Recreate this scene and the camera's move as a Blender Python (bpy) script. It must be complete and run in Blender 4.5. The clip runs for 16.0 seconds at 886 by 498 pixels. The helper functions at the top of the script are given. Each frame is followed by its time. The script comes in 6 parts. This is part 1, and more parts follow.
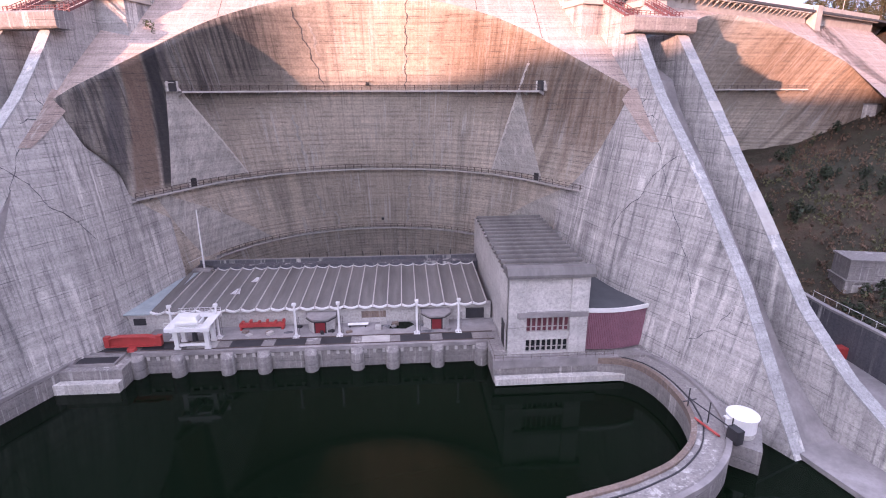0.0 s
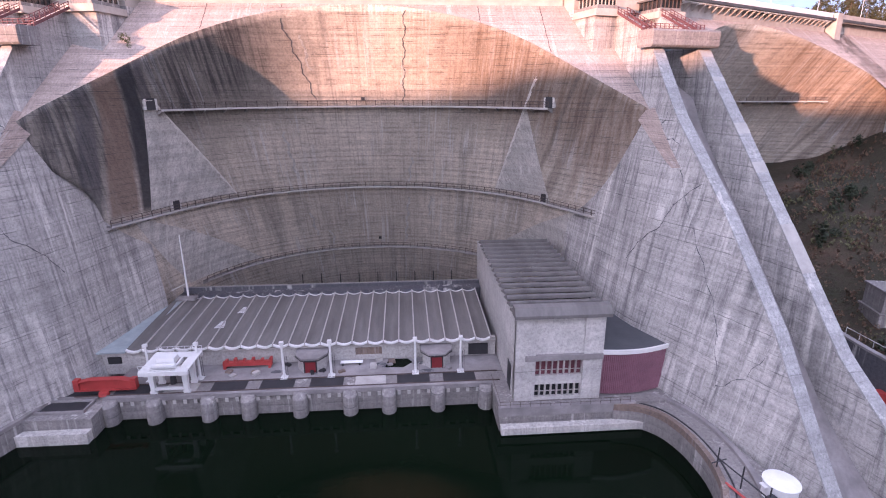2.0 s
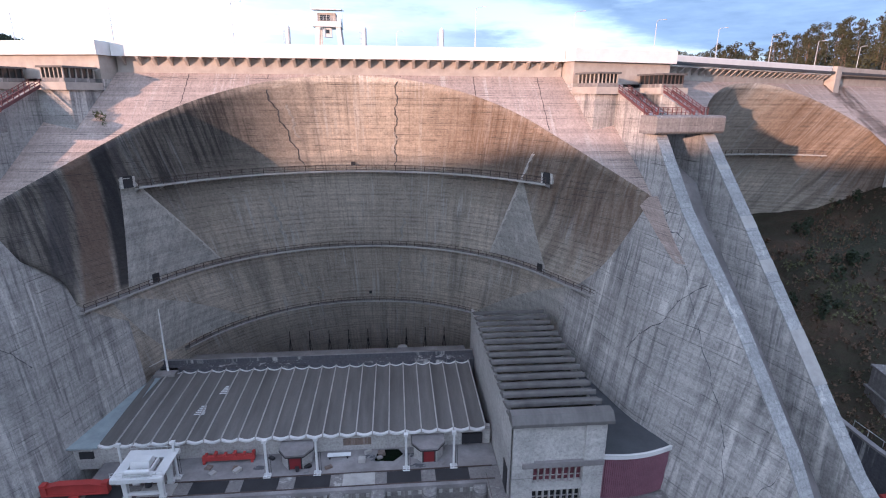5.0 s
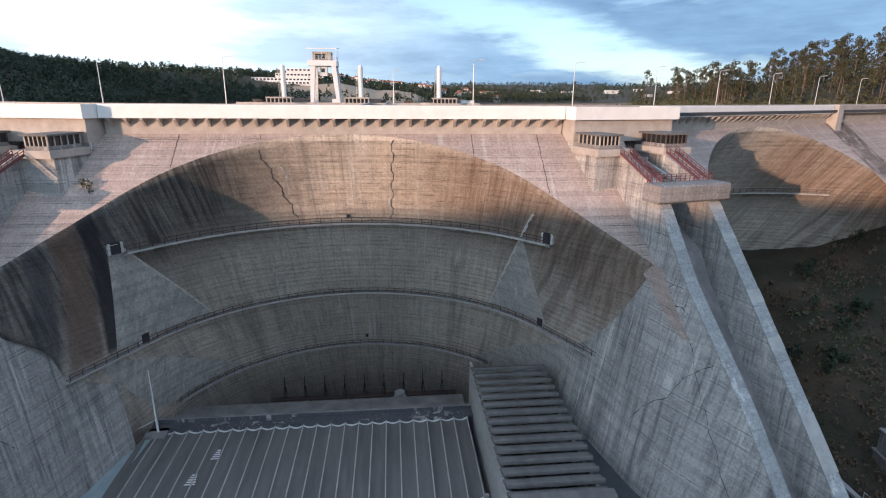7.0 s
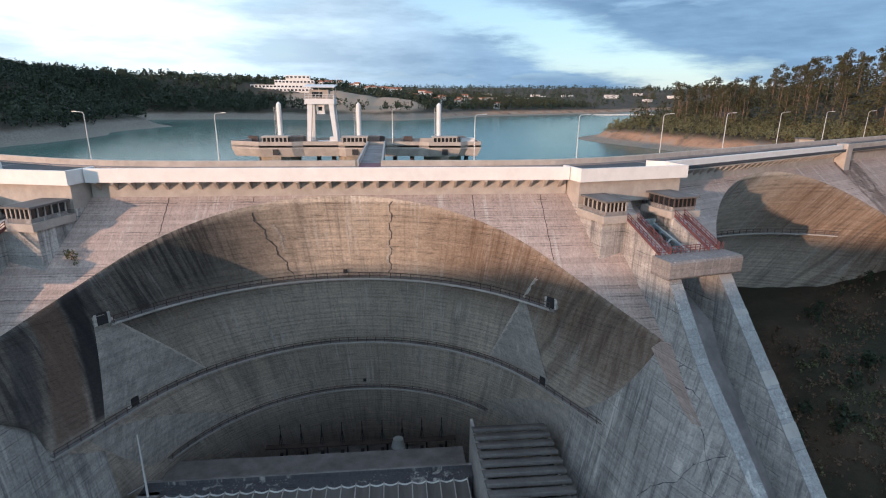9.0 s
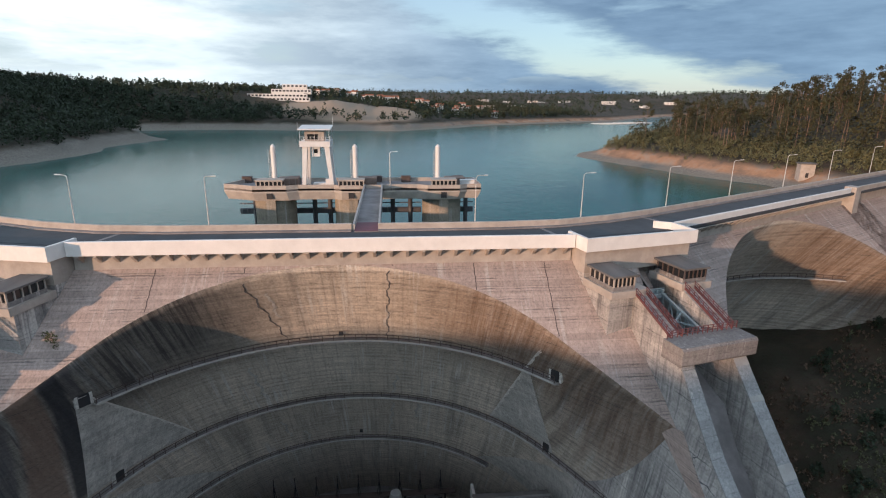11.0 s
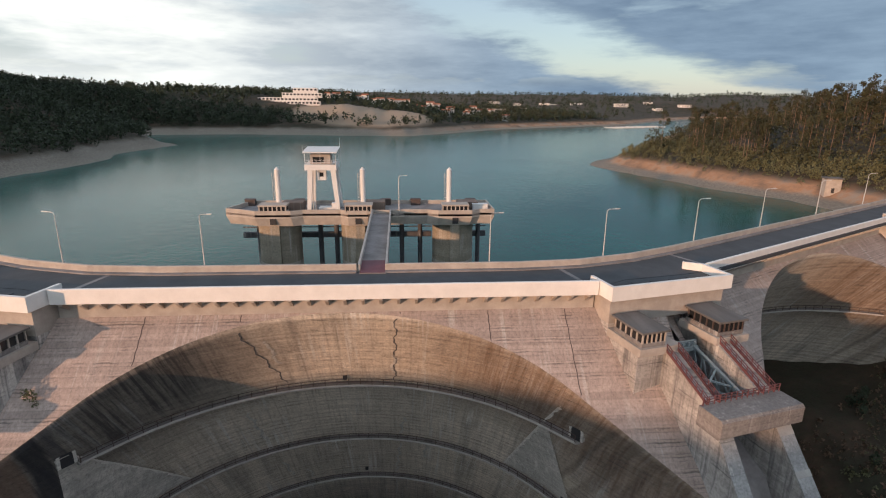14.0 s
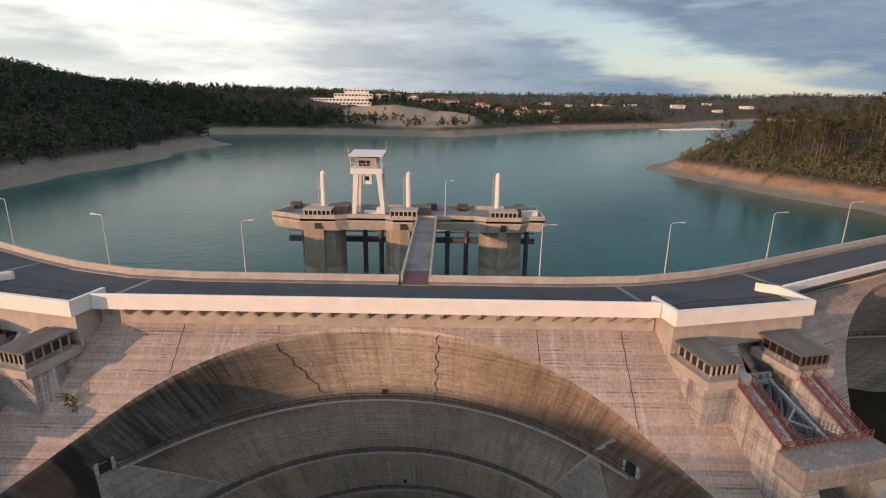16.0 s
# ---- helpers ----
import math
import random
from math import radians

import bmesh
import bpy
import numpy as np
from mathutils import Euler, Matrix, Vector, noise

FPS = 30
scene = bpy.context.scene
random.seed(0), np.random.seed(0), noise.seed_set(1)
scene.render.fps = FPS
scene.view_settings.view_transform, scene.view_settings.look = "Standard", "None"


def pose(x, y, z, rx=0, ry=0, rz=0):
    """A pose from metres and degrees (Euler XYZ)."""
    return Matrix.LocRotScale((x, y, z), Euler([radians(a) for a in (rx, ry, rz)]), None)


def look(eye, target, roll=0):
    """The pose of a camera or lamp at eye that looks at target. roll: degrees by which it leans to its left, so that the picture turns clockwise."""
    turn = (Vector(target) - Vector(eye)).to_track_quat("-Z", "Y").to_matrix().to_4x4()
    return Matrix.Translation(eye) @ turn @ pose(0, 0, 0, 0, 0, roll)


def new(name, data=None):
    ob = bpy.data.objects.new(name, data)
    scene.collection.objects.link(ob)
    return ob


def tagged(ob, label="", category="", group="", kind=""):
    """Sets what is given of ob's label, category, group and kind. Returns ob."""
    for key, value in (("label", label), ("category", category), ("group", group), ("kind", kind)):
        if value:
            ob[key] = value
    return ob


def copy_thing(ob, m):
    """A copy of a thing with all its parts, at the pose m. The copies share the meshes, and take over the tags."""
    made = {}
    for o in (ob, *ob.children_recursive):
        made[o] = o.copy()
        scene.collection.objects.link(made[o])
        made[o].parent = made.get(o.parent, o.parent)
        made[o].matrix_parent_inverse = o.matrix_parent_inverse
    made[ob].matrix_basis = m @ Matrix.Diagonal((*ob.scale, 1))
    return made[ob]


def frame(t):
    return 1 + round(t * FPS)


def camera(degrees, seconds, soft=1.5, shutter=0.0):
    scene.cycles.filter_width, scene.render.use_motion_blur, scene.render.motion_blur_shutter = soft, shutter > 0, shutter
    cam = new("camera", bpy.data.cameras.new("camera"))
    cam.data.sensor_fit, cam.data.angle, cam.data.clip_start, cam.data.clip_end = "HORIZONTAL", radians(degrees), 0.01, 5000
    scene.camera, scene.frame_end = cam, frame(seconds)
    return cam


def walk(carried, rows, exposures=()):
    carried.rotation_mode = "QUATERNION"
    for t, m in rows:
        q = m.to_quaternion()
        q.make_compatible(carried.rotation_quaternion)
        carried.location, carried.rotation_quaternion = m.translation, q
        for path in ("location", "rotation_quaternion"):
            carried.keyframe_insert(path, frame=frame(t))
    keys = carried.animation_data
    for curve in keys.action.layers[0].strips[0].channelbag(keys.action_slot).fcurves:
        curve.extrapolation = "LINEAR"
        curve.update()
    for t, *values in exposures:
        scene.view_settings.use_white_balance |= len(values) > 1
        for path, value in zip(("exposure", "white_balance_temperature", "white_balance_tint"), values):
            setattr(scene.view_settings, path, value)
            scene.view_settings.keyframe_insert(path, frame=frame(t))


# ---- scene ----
cam = camera(80.2, 16.0, soft=1.1)
METRES, EYE, TILT, LEAN, TURN = 70.0, 50.0, -17.4, 0.0, 0.0
PATH = [
    (0, (6.772, -1.162, 45.794), (6.917, 0.745, 45.207), -0.1),
    (0.5, (6.93, 0.986, 45.745), (7.075, 2.893, 45.16), -0.1),
    (1, (7.127, 3.303, 46.067), (7.27, 5.211, 45.483), -0.1),
    (1.5, (7.323, 5.535, 47.064), (7.465, 7.442, 46.478), -0.1),
    (2, (7.357, 7.377, 48.512), (7.501, 9.285, 47.93), -0.1),
    (2.5, (7.519, 9.057, 50.343), (7.667, 10.965, 49.765), -0.1),
    (2.7, (7.473, 9.586, 51.068), (7.624, 11.494, 50.487), 0.1),
    (3, (7.48, 10.519, 52.121), (7.64, 12.428, 51.546), 0.0),
    (3.5, (7.606, 11.818, 53.941), (7.768, 13.727, 53.369), 0.1),
    (4, (7.673, 13.002, 55.87), (7.838, 14.912, 55.3), 0.1),
    (4.2, (7.622, 13.364, 56.751), (7.79, 15.274, 56.182), 0.2),
    (6.3, (7.89, 18.327, 65.796), (8.073, 20.238, 65.236), 0.4),
    (6.5, (7.93, 18.805, 66.813), (8.114, 20.717, 66.255), 0.3),
    (7, (8.06, 20.135, 69.031), (8.246, 22.047, 68.475), 0.4),
    (7.5, (8.179, 21.575, 71.336), (8.367, 23.487, 70.78), 0.4),
    (8, (8.364, 23.073, 73.628), (8.551, 24.985, 73.074), 0.4),
    (8.5, (8.439, 24.553, 75.946), (8.626, 26.466, 75.393), 0.5),
    (9, (8.474, 25.998, 78.135), (8.662, 27.911, 77.583), 0.5),
    (9.2, (8.394, 26.496, 78.951), (8.585, 28.411, 78.406), 0.5),
    (11.3, (8.594, 33.156, 88.567), (8.793, 35.071, 88.026), 0.6),
    (11.5, (8.601, 33.554, 89.302), (8.798, 35.469, 88.762), 0.6),
    (12, (8.675, 35.016, 90.676), (8.873, 36.933, 90.139), 0.7),
    (12.5, (8.773, 36.371, 91.524), (8.973, 38.288, 90.989), 0.6),
    (13, (8.894, 37.734, 91.754), (9.098, 39.65, 91.219), 0.7),
    (13.5, (9.001, 39.025, 91.822), (9.206, 40.941, 91.287), 0.7),
    (14, (8.982, 40.24, 91.944), (9.144, 42.159, 91.404), 0.7),
    (14.5, (9.194, 41.518, 91.956), (9.356, 43.438, 91.421), 0.7),
    (15, (9.188, 42.741, 92.06), (9.344, 44.662, 91.524), 0.7),
    (15.5, (9.169, 43.922, 92.193), (9.261, 45.847, 91.658), 0.8),
    (16, (9.091, 44.988, 92.38), (9.08, 46.913, 91.84), 0.8),
]
walk(cam, [(t, look(eye, target, roll)) for t, eye, target, roll in PATH],
     [(0, 1.62, 6100, 35), (2, 1.40, 5950, 32), (3.5, 1.10, 5650, 26), (4.2, 0.90, 5480, 20), (6.5, 0.40, 5330, 1), (9, 0.10, 5350, -1), (11.5, -0.15, 5800, 1), (13, -0.22, 6050, 3), (16, -0.22, 6600, 7)])

# ---- light ----
SUN_AZ, SUN_EL = 46.0, 7.0          # the sun stands behind and to the left of the lens, low
world = bpy.data.worlds.new("world")
scene.world = world
world.use_nodes = True
wn, wl = world.node_tree.nodes, world.node_tree.links
wn.clear()
w_out = wn.new("ShaderNodeOutputWorld")
w_bg = wn.new("ShaderNodeBackground")
w_sky = wn.new("ShaderNodeTexSky")
w_sky.sky_type = "NISHITA"
w_sky.sun_disc = False
w_sky.sun_elevation = radians(SUN_EL + 5)
w_sky.sun_rotation = radians(180 + SUN_AZ)
w_sky.air_density, w_sky.dust_density, w_sky.ozone_density = 1.2, 0.6, 2.0
w_co = wn.new("ShaderNodeTexCoord")
w_map = wn.new("ShaderNodeMapping")
w_map.inputs["Scale"].default_value = (1.0, 1.0, 5.0)
w_map.inputs["Rotation"].default_value = (0.05, 0.16, 0.4)
w_noise = wn.new("ShaderNodeTexNoise")
w_noise.inputs["Scale"].default_value = 1.7
w_noise.inputs["Detail"].default_value = 7
w_noise.inputs["Roughness"].default_value = 0.52
w_ramp = wn.new("ShaderNodeValToRGB")
w_ramp.color_ramp.elements[0].position, w_ramp.color_ramp.elements[0].color = 0.43, (0, 0, 0, 1)
w_ramp.color_ramp.elements[1].position, w_ramp.color_ramp.elements[1].color = 0.52, (1, 1, 1, 1)
w_glow = wn.new("ShaderNodeMapRange")
w_glow.inputs["From Min"].default_value, w_glow.inputs["From Max"].default_value = -0.92, -0.22
w_glow.interpolation_type = "SMOOTHSTEP"
w_cloud = wn.new("ShaderNodeMix")
w_cloud.data_type = "RGBA"
w_cloud.inputs["A"].default_value = (3.1, 4.1, 5.5, 1)
w_cloud.inputs["B"].default_value = (13.6, 13.2, 12.5, 1)
w_mix = wn.new("ShaderNodeMix")
w_mix.data_type = "RGBA"
w_bg.inputs["Strength"].default_value = 0.082
wl.new(w_co.outputs["Generated"], w_map.inputs["Vector"])
wl.new(w_map.outputs[0], w_noise.inputs["Vector"])
wl.new(w_noise.outputs["Fac"], w_ramp.inputs[0])
w_dot = wn.new("ShaderNodeVectorMath")
w_dot.operation = "DOT_PRODUCT"
w_dot.inputs[1].default_value = (-math.sin(radians(SUN_AZ)), -math.cos(radians(SUN_AZ)), 0)
wl.new(w_co.outputs["Generated"], w_dot.inputs[0])
wl.new(w_dot.outputs["Value"], w_glow.inputs["Value"])
wl.new(w_glow.outputs[0], w_cloud.inputs["Factor"])
# lit tops and grey bellies in the cloud
w_n2 = wn.new("ShaderNodeTexNoise")
w_n2.inputs["Scale"].default_value, w_n2.inputs["Detail"].default_value, w_n2.inputs["Roughness"].default_value = 3.6, 9, 0.6
wl.new(w_map.outputs[0], w_n2.inputs["Vector"])
w_r2 = wn.new("ShaderNodeValToRGB")
w_r2.color_ramp.elements[0].position, w_r2.color_ramp.elements[0].color = 0.40, (0.88, 0.91, 0.96, 1)
w_r2.color_ramp.elements[1].position, w_r2.color_ramp.elements[1].color = 0.66, (1.45, 1.42, 1.38, 1)
wl.new(w_n2.outputs["Fac"], w_r2.inputs[0])
w_mul = wn.new("ShaderNodeMix")
w_mul.data_type, w_mul.blend_type = "RGBA", "MULTIPLY"
w_mul.inputs["Factor"].default_value = 1.0
wl.new(w_r2.outputs[0], w_mul.inputs["B"])
# a long slanting rift in the cloud, ragged at its edges, and closed cloud down to the horizon
def w_math(op, *vals):
    k = wn.new("ShaderNodeMath")
    k.operation = op
    for sock, v in zip(k.inputs, vals):
        if isinstance(v, (int, float)):
            sock.default_value = v
        else:
            wl.new(v, sock)
    return k.outputs[0]


def w_range(v, a, b):
    k = wn.new("ShaderNodeMapRange")
    k.interpolation_type = "SMOOTHSTEP"
    k.inputs["From Min"].default_value, k.inputs["From Max"].default_value = a, b
    wl.new(v, k.inputs["Value"])
    return k.outputs[0]


w_sep = wn.new("ShaderNodeSeparateXYZ")
wl.new(w_co.outputs["Generated"], w_sep.inputs[0])
w_line = w_math("MULTIPLY_ADD", w_sep.outputs["X"], 0.36, w_sep.outputs["Z"])
w_line = w_math("MULTIPLY_ADD", w_n2.outputs["Fac"], 0.16, w_math("SUBTRACT", w_line, 0.285))
w_rift = w_math("MULTIPLY", w_range(w_math("ABSOLUTE", w_line), 0.055, 0.012), w_range(w_sep.outputs["X"], -0.35, 0.05))
w_high = wn.new("ShaderNodeMix")
w_high.data_type = "RGBA"
w_high.inputs["A"].default_value, w_high.inputs["B"].default_value = (6.0, 6.8, 8.0, 1), (11.6, 11.9, 12.6, 1)
wl.new(w_range(w_dot.outputs["Value"], -0.6, 0.6), w_high.inputs["Factor"])
w_dome = wn.new("ShaderNodeMix")
w_dome.data_type = "RGBA"
wl.new(w_range(w_sep.outputs["Z"], 0.20, 0.50), w_dome.inputs["Factor"])
wl.new(w_cloud.outputs["Result"], w_dome.inputs["A"])
wl.new(w_high.outputs["Result"], w_dome.inputs["B"])
wl.new(w_dome.outputs["Result"], w_mul.inputs["A"])
w_low = w_range(w_sep.outputs["Z"], 0.10, 0.02)
w_cover = w_math("MULTIPLY", w_math("MAXIMUM", w_ramp.outputs[0], w_low), w_math("SUBTRACT", 1.0, w_rift))
wl.new(w_cover, w_mix.inputs["Factor"])
w_open = wn.new("ShaderNodeMix")
w_open.data_type, w_open.blend_type = "RGBA", "ADD"
w_open.inputs["Factor"].default_value = 1.0
w_open.inputs["B"].default_value = (4.4, 4.6, 5.6, 1)
wl.new(w_sky.outputs[0], w_open.inputs["A"])
wl.new(w_open.outputs["Result"], w_mix.inputs["A"])
wl.new(w_mul.outputs["Result"], w_mix.inputs["B"])
wl.new(w_mix.outputs["Result"], w_bg.inputs["Color"])
wl.new(w_bg.outputs[0], w_out.inputs["Surface"])

sun = new("sun", bpy.data.lights.new("sun", "SUN"))
sun.data.energy, sun.data.angle, sun.data.color = 4.6, radians(0.55), (1.0, 0.55, 0.33)
s_dir = Vector((math.sin(radians(SUN_AZ)) * math.cos(radians(SUN_EL)), math.cos(radians(SUN_AZ)) * math.cos(radians(SUN_EL)), -math.sin(radians(SUN_EL))))
sun.matrix_world = look((-400, -400, 300), Vector((-400, -400, 300)) + s_dir)


# ---- materials ----
def material(name, color, rough=0.8, metal=0.0):
    m = bpy.data.materials.new(name)
    m.use_nodes = True
    b = m.node_tree.nodes["Principled BSDF"]
    b.inputs["Base Color"].default_value = (*color, 1)
    b.inputs["Roughness"].default_value = rough
    b.inputs["Metallic"].default_value = metal
    return m, m.node_tree.nodes, m.node_tree.links, b


def add_noise(n, l, vec, scale, detail=5, rough=0.6, stretch=None):
    if stretch:
        mp = n.new("ShaderNodeMapping")
        mp.inputs["Scale"].default_value = stretch
        l.new(vec, mp.inputs["Vector"])
        vec = mp.outputs[0]
    t = n.new("ShaderNodeTexNoise")
    t.inputs["Scale"].default_value = scale
    t.inputs["Detail"].default_value = detail
    t.inputs["Roughness"].default_value = rough
    l.new(vec, t.inputs["Vector"])
    return t.outputs["Fac"]


def ramp(n, l, fac, *stops):
    r = n.new("ShaderNodeValToRGB")
    e = r.color_ramp.elements
    while len(e) < len(stops):
        e.new(0.5)
    for k, (p, c) in zip(e, stops):
        k.position = p
        k.color = (*c, 1) if len(c) == 3 else c
    l.new(fac, r.inputs[0])
    return r.outputs[0]


def mix(n, l, fac, a, b, mode="MIX"):
    k = n.new("ShaderNodeMix")
    k.data_type, k.blend_type = "RGBA", mode
    for sock, v in ((k.inputs["Factor"], fac), (k.inputs["A"], a), (k.inputs["B"], b)):
        if isinstance(v, (int, float)):
            sock.default_value = v
        elif isinstance(v, tuple):
            sock.default_value = (*v, 1)
        else:
            l.new(v, sock)
    return k.outputs["Result"]


def bump(n, l, b, height, strength=0.4, dist=0.1):
    k = n.new("ShaderNodeBump")
    k.inputs["Strength"].default_value, k.inputs["Distance"].default_value = strength, dist
    l.new(height, k.inputs["Height"])
    l.new(k.outputs[0], b.inputs["Normal"])


def g(v):
    return (v, v, v)


def calc(n, l, op, *vals):
    """A chain-friendly Math node."""
    k = n.new("ShaderNodeMath")
    k.operation = op
    for sock, v in zip(k.inputs, vals):
        if isinstance(v, (int, float)):
            sock.default_value = v
        else:
            l.new(v, sock)
    return k.outputs[0]


def concrete(name, light=(0.36, 0.34, 0.32), dark=(0.10, 0.10, 0.105), streak=0.8, lift=1.5, lean=None, white=0.6, joint=0.75, stain_shade=False, width=0.075, batter=False):
    """Weathered mass concrete: lift joints, formwork courses, dark runs and pale lime runs."""
    m, n, l, b = material(name, light, 0.88)
    pos = n.new("ShaderNodeNewGeometry").outputs["Position"]
    obj = n.new("ShaderNodeSeparateXYZ")
    l.new(n.new("ShaderNodeTexCoord").outputs["Object"], obj.inputs[0])
    if lean is not None:      # follow the slope of a leaning face
        cb = n.new("ShaderNodeCombineXYZ")
        l.new(obj.outputs["X"], cb.inputs["X"])
        l.new(calc(n, l, "MULTIPLY_ADD", obj.outputs["Z"], lean, obj.outputs["Y"]), cb.inputs["Y"])
        l.new(obj.outputs["Z"], cb.inputs["Z"])
        pos = cb.outputs[0]
    sep = n.new("ShaderNodeSeparateXYZ")
    l.new(pos, sep.inputs[0])
    fall = pos
    if stain_shade:                  # water runs straight down a curved face
        cb = n.new("ShaderNodeCombineXYZ")
        l.new(calc(n, l, "MULTIPLY", obj.outputs["X"], 1.25), cb.inputs["X"])
        l.new(obj.outputs["Z"], cb.inputs["Z"])
        fall = cb.outputs[0]
    if batter:                # the same on a flank that leans outwards at its foot
        cb = n.new("ShaderNodeCombineXYZ")
        l.new(calc(n, l, "MULTIPLY_ADD", obj.outputs["X"], 0.3, obj.outputs["Y"]), cb.inputs["X"])
        l.new(obj.outputs["Z"], cb.inputs["Z"])
        fall = cb.outputs[0]
    blot = add_noise(n, l, pos, 0.05, 6, 0.62)
    mid = add_noise(n, l, pos, 0.45, 8, 0.7)
    fine = add_noise(n, l, pos, 2.6, 6, 0.75)
    col = mix(n, l, ramp(n, l, blot, (0.38, g(0)), (0.62, g(1))), tuple(c * 0.72 for c in light), light)
    col = mix(n, l, ramp(n, l, mid, (0.42, g(0)), (0.66, g(0.6))), col, tuple(c * 0.60 for c in light))
    # courses of the formwork, each slightly different in tone
    course = n.new("ShaderNodeTexNoise")
    course.noise_dimensions = "1D"
    course.inputs["Scale"].default_value, course.inputs["Detail"].default_value = 1.6 / lift, 6
    l.new(sep.outputs["Z"], course.inputs["W"])
    col = mix(n, l, ramp(n, l, course.outputs["Fac"], (0.44, g(0.0)), (0.60, g(0.55))), col, tuple(c * 0.55 for c in light))
    # dark runs of water and algae, broad and fine
    runs = add_noise(n, l, fall, 0.32, 5, 0.6, (1, 1, 0.045))
    thin = add_noise(n, l, fall, 1.5, 6, 0.65, (1, 1, 0.05))
    where = add_noise(n, l, pos, 0.05, 4, 0.6, (1, 1, 0.6))
    here = ramp(n, l, where, (0.40, g(0.1)), (0.62, g(1)))
    col = mix(n, l, calc(n, l, "MULTIPLY", calc(n, l, "MULTIPLY", ramp(n, l, runs, (0.46, g(0)), (0.66, g(1))), here), streak * 0.75), col, tuple(c * 1.5 for c in dark))
    col = mix(n, l, calc(n, l, "MULTIPLY", ramp(n, l, thin, (0.50, g(0)), (0.64, g(1))), streak * 0.55), col, tuple(c * 1.7 for c in dark))
    # lime runs, in broad curtains and thin threads
    lime = add_noise(n, l, fall, 0.9, 5, 0.55, (1, 1, 0.05))
    thread = add_noise(n, l, fall, 2.4, 3, 0.5, (1, 1, 0.03))
    where2 = add_noise(n, l, pos, 0.13, 3, 0.5, (1, 1, 0.55))
    col = mix(n, l, calc(n, l, "MULTIPLY", ramp(n, l, lime, (0.55, g(0)), (0.62, g(white))), ramp(n, l, where2, (0.50, g(0)), (0.60, g(1)))), col, (0.62, 0.60, 0.57))
    col = mix(n, l, calc(n, l, "MULTIPLY", ramp(n, l, thread, (0.60, g(0)), (0.68, g(white * 0.8))), ramp(n, l, where2, (0.42, g(0.1)), (0.58, g(1)))), col, (0.58, 0.56, 0.54))
    if stain_shade:
        # stain and painted shade under the arch edge: dark, brown towards the sides, fading down the vault
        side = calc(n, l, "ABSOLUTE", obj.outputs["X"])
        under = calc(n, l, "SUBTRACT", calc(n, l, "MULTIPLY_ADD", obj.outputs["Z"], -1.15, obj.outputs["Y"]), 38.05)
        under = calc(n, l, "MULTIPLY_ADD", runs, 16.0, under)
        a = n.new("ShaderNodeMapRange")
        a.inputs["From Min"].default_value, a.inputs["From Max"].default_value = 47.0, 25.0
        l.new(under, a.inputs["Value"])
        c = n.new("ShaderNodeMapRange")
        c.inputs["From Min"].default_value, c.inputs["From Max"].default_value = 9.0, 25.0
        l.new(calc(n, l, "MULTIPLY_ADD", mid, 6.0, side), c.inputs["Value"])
        edge_dark = calc(n, l, "MULTIPLY", calc(n, l, "MULTIPLY", a.outputs[0], c.outputs[0]), ramp(n, l, thin, (0.42, g(1)), (0.66, g(0.5))))
        # the near-black left tone paints in shade below the overhanging edge
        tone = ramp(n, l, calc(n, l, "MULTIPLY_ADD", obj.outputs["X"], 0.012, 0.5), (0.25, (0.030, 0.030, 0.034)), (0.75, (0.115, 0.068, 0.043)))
        col = mix(n, l, calc(n, l, "MULTIPLY", edge_dark, ramp(n, l, calc(n, l, "MULTIPLY_ADD", obj.outputs["X"], 0.012, 0.5), (0.35, g(0.92)), (0.65, g(0.84)))), col, tone)
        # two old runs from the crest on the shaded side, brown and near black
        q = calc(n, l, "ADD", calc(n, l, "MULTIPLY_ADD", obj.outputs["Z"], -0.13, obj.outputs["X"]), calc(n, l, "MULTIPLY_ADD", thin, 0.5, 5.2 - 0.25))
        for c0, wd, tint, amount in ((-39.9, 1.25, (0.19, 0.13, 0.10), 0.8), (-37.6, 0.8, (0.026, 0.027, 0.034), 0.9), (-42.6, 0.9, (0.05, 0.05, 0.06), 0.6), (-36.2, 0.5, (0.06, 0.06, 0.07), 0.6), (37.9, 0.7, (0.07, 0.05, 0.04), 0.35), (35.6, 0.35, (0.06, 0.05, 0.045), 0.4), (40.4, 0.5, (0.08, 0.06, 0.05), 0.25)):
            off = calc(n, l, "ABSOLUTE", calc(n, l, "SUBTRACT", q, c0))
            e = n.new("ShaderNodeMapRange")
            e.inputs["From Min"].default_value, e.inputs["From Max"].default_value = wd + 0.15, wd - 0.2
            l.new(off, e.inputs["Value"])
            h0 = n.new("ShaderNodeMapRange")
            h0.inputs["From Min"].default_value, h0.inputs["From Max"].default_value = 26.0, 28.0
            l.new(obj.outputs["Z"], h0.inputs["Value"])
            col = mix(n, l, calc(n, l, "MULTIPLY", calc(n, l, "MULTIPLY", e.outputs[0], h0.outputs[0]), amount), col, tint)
    # lift joints, dark and broken into dashes
    wob = calc(n, l, "MULTIPLY_ADD", mid, 0.35, sep.outputs["Z"])
    line = ramp(n, l, calc(n, l, "PINGPONG", wob, lift / 2), (width * 0.25, g(1)), (width, g(0)))
    half = ramp(n, l, calc(n, l, "PINGPONG", calc(n, l, "ADD", wob, lift * 0.27), lift / 4), (width * 0.2, g(0.55)), (width * 0.6, g(0)))
    brk = add_noise(n, l, pos, 0.22, 6, 0.7, (1, 1, 2.2))
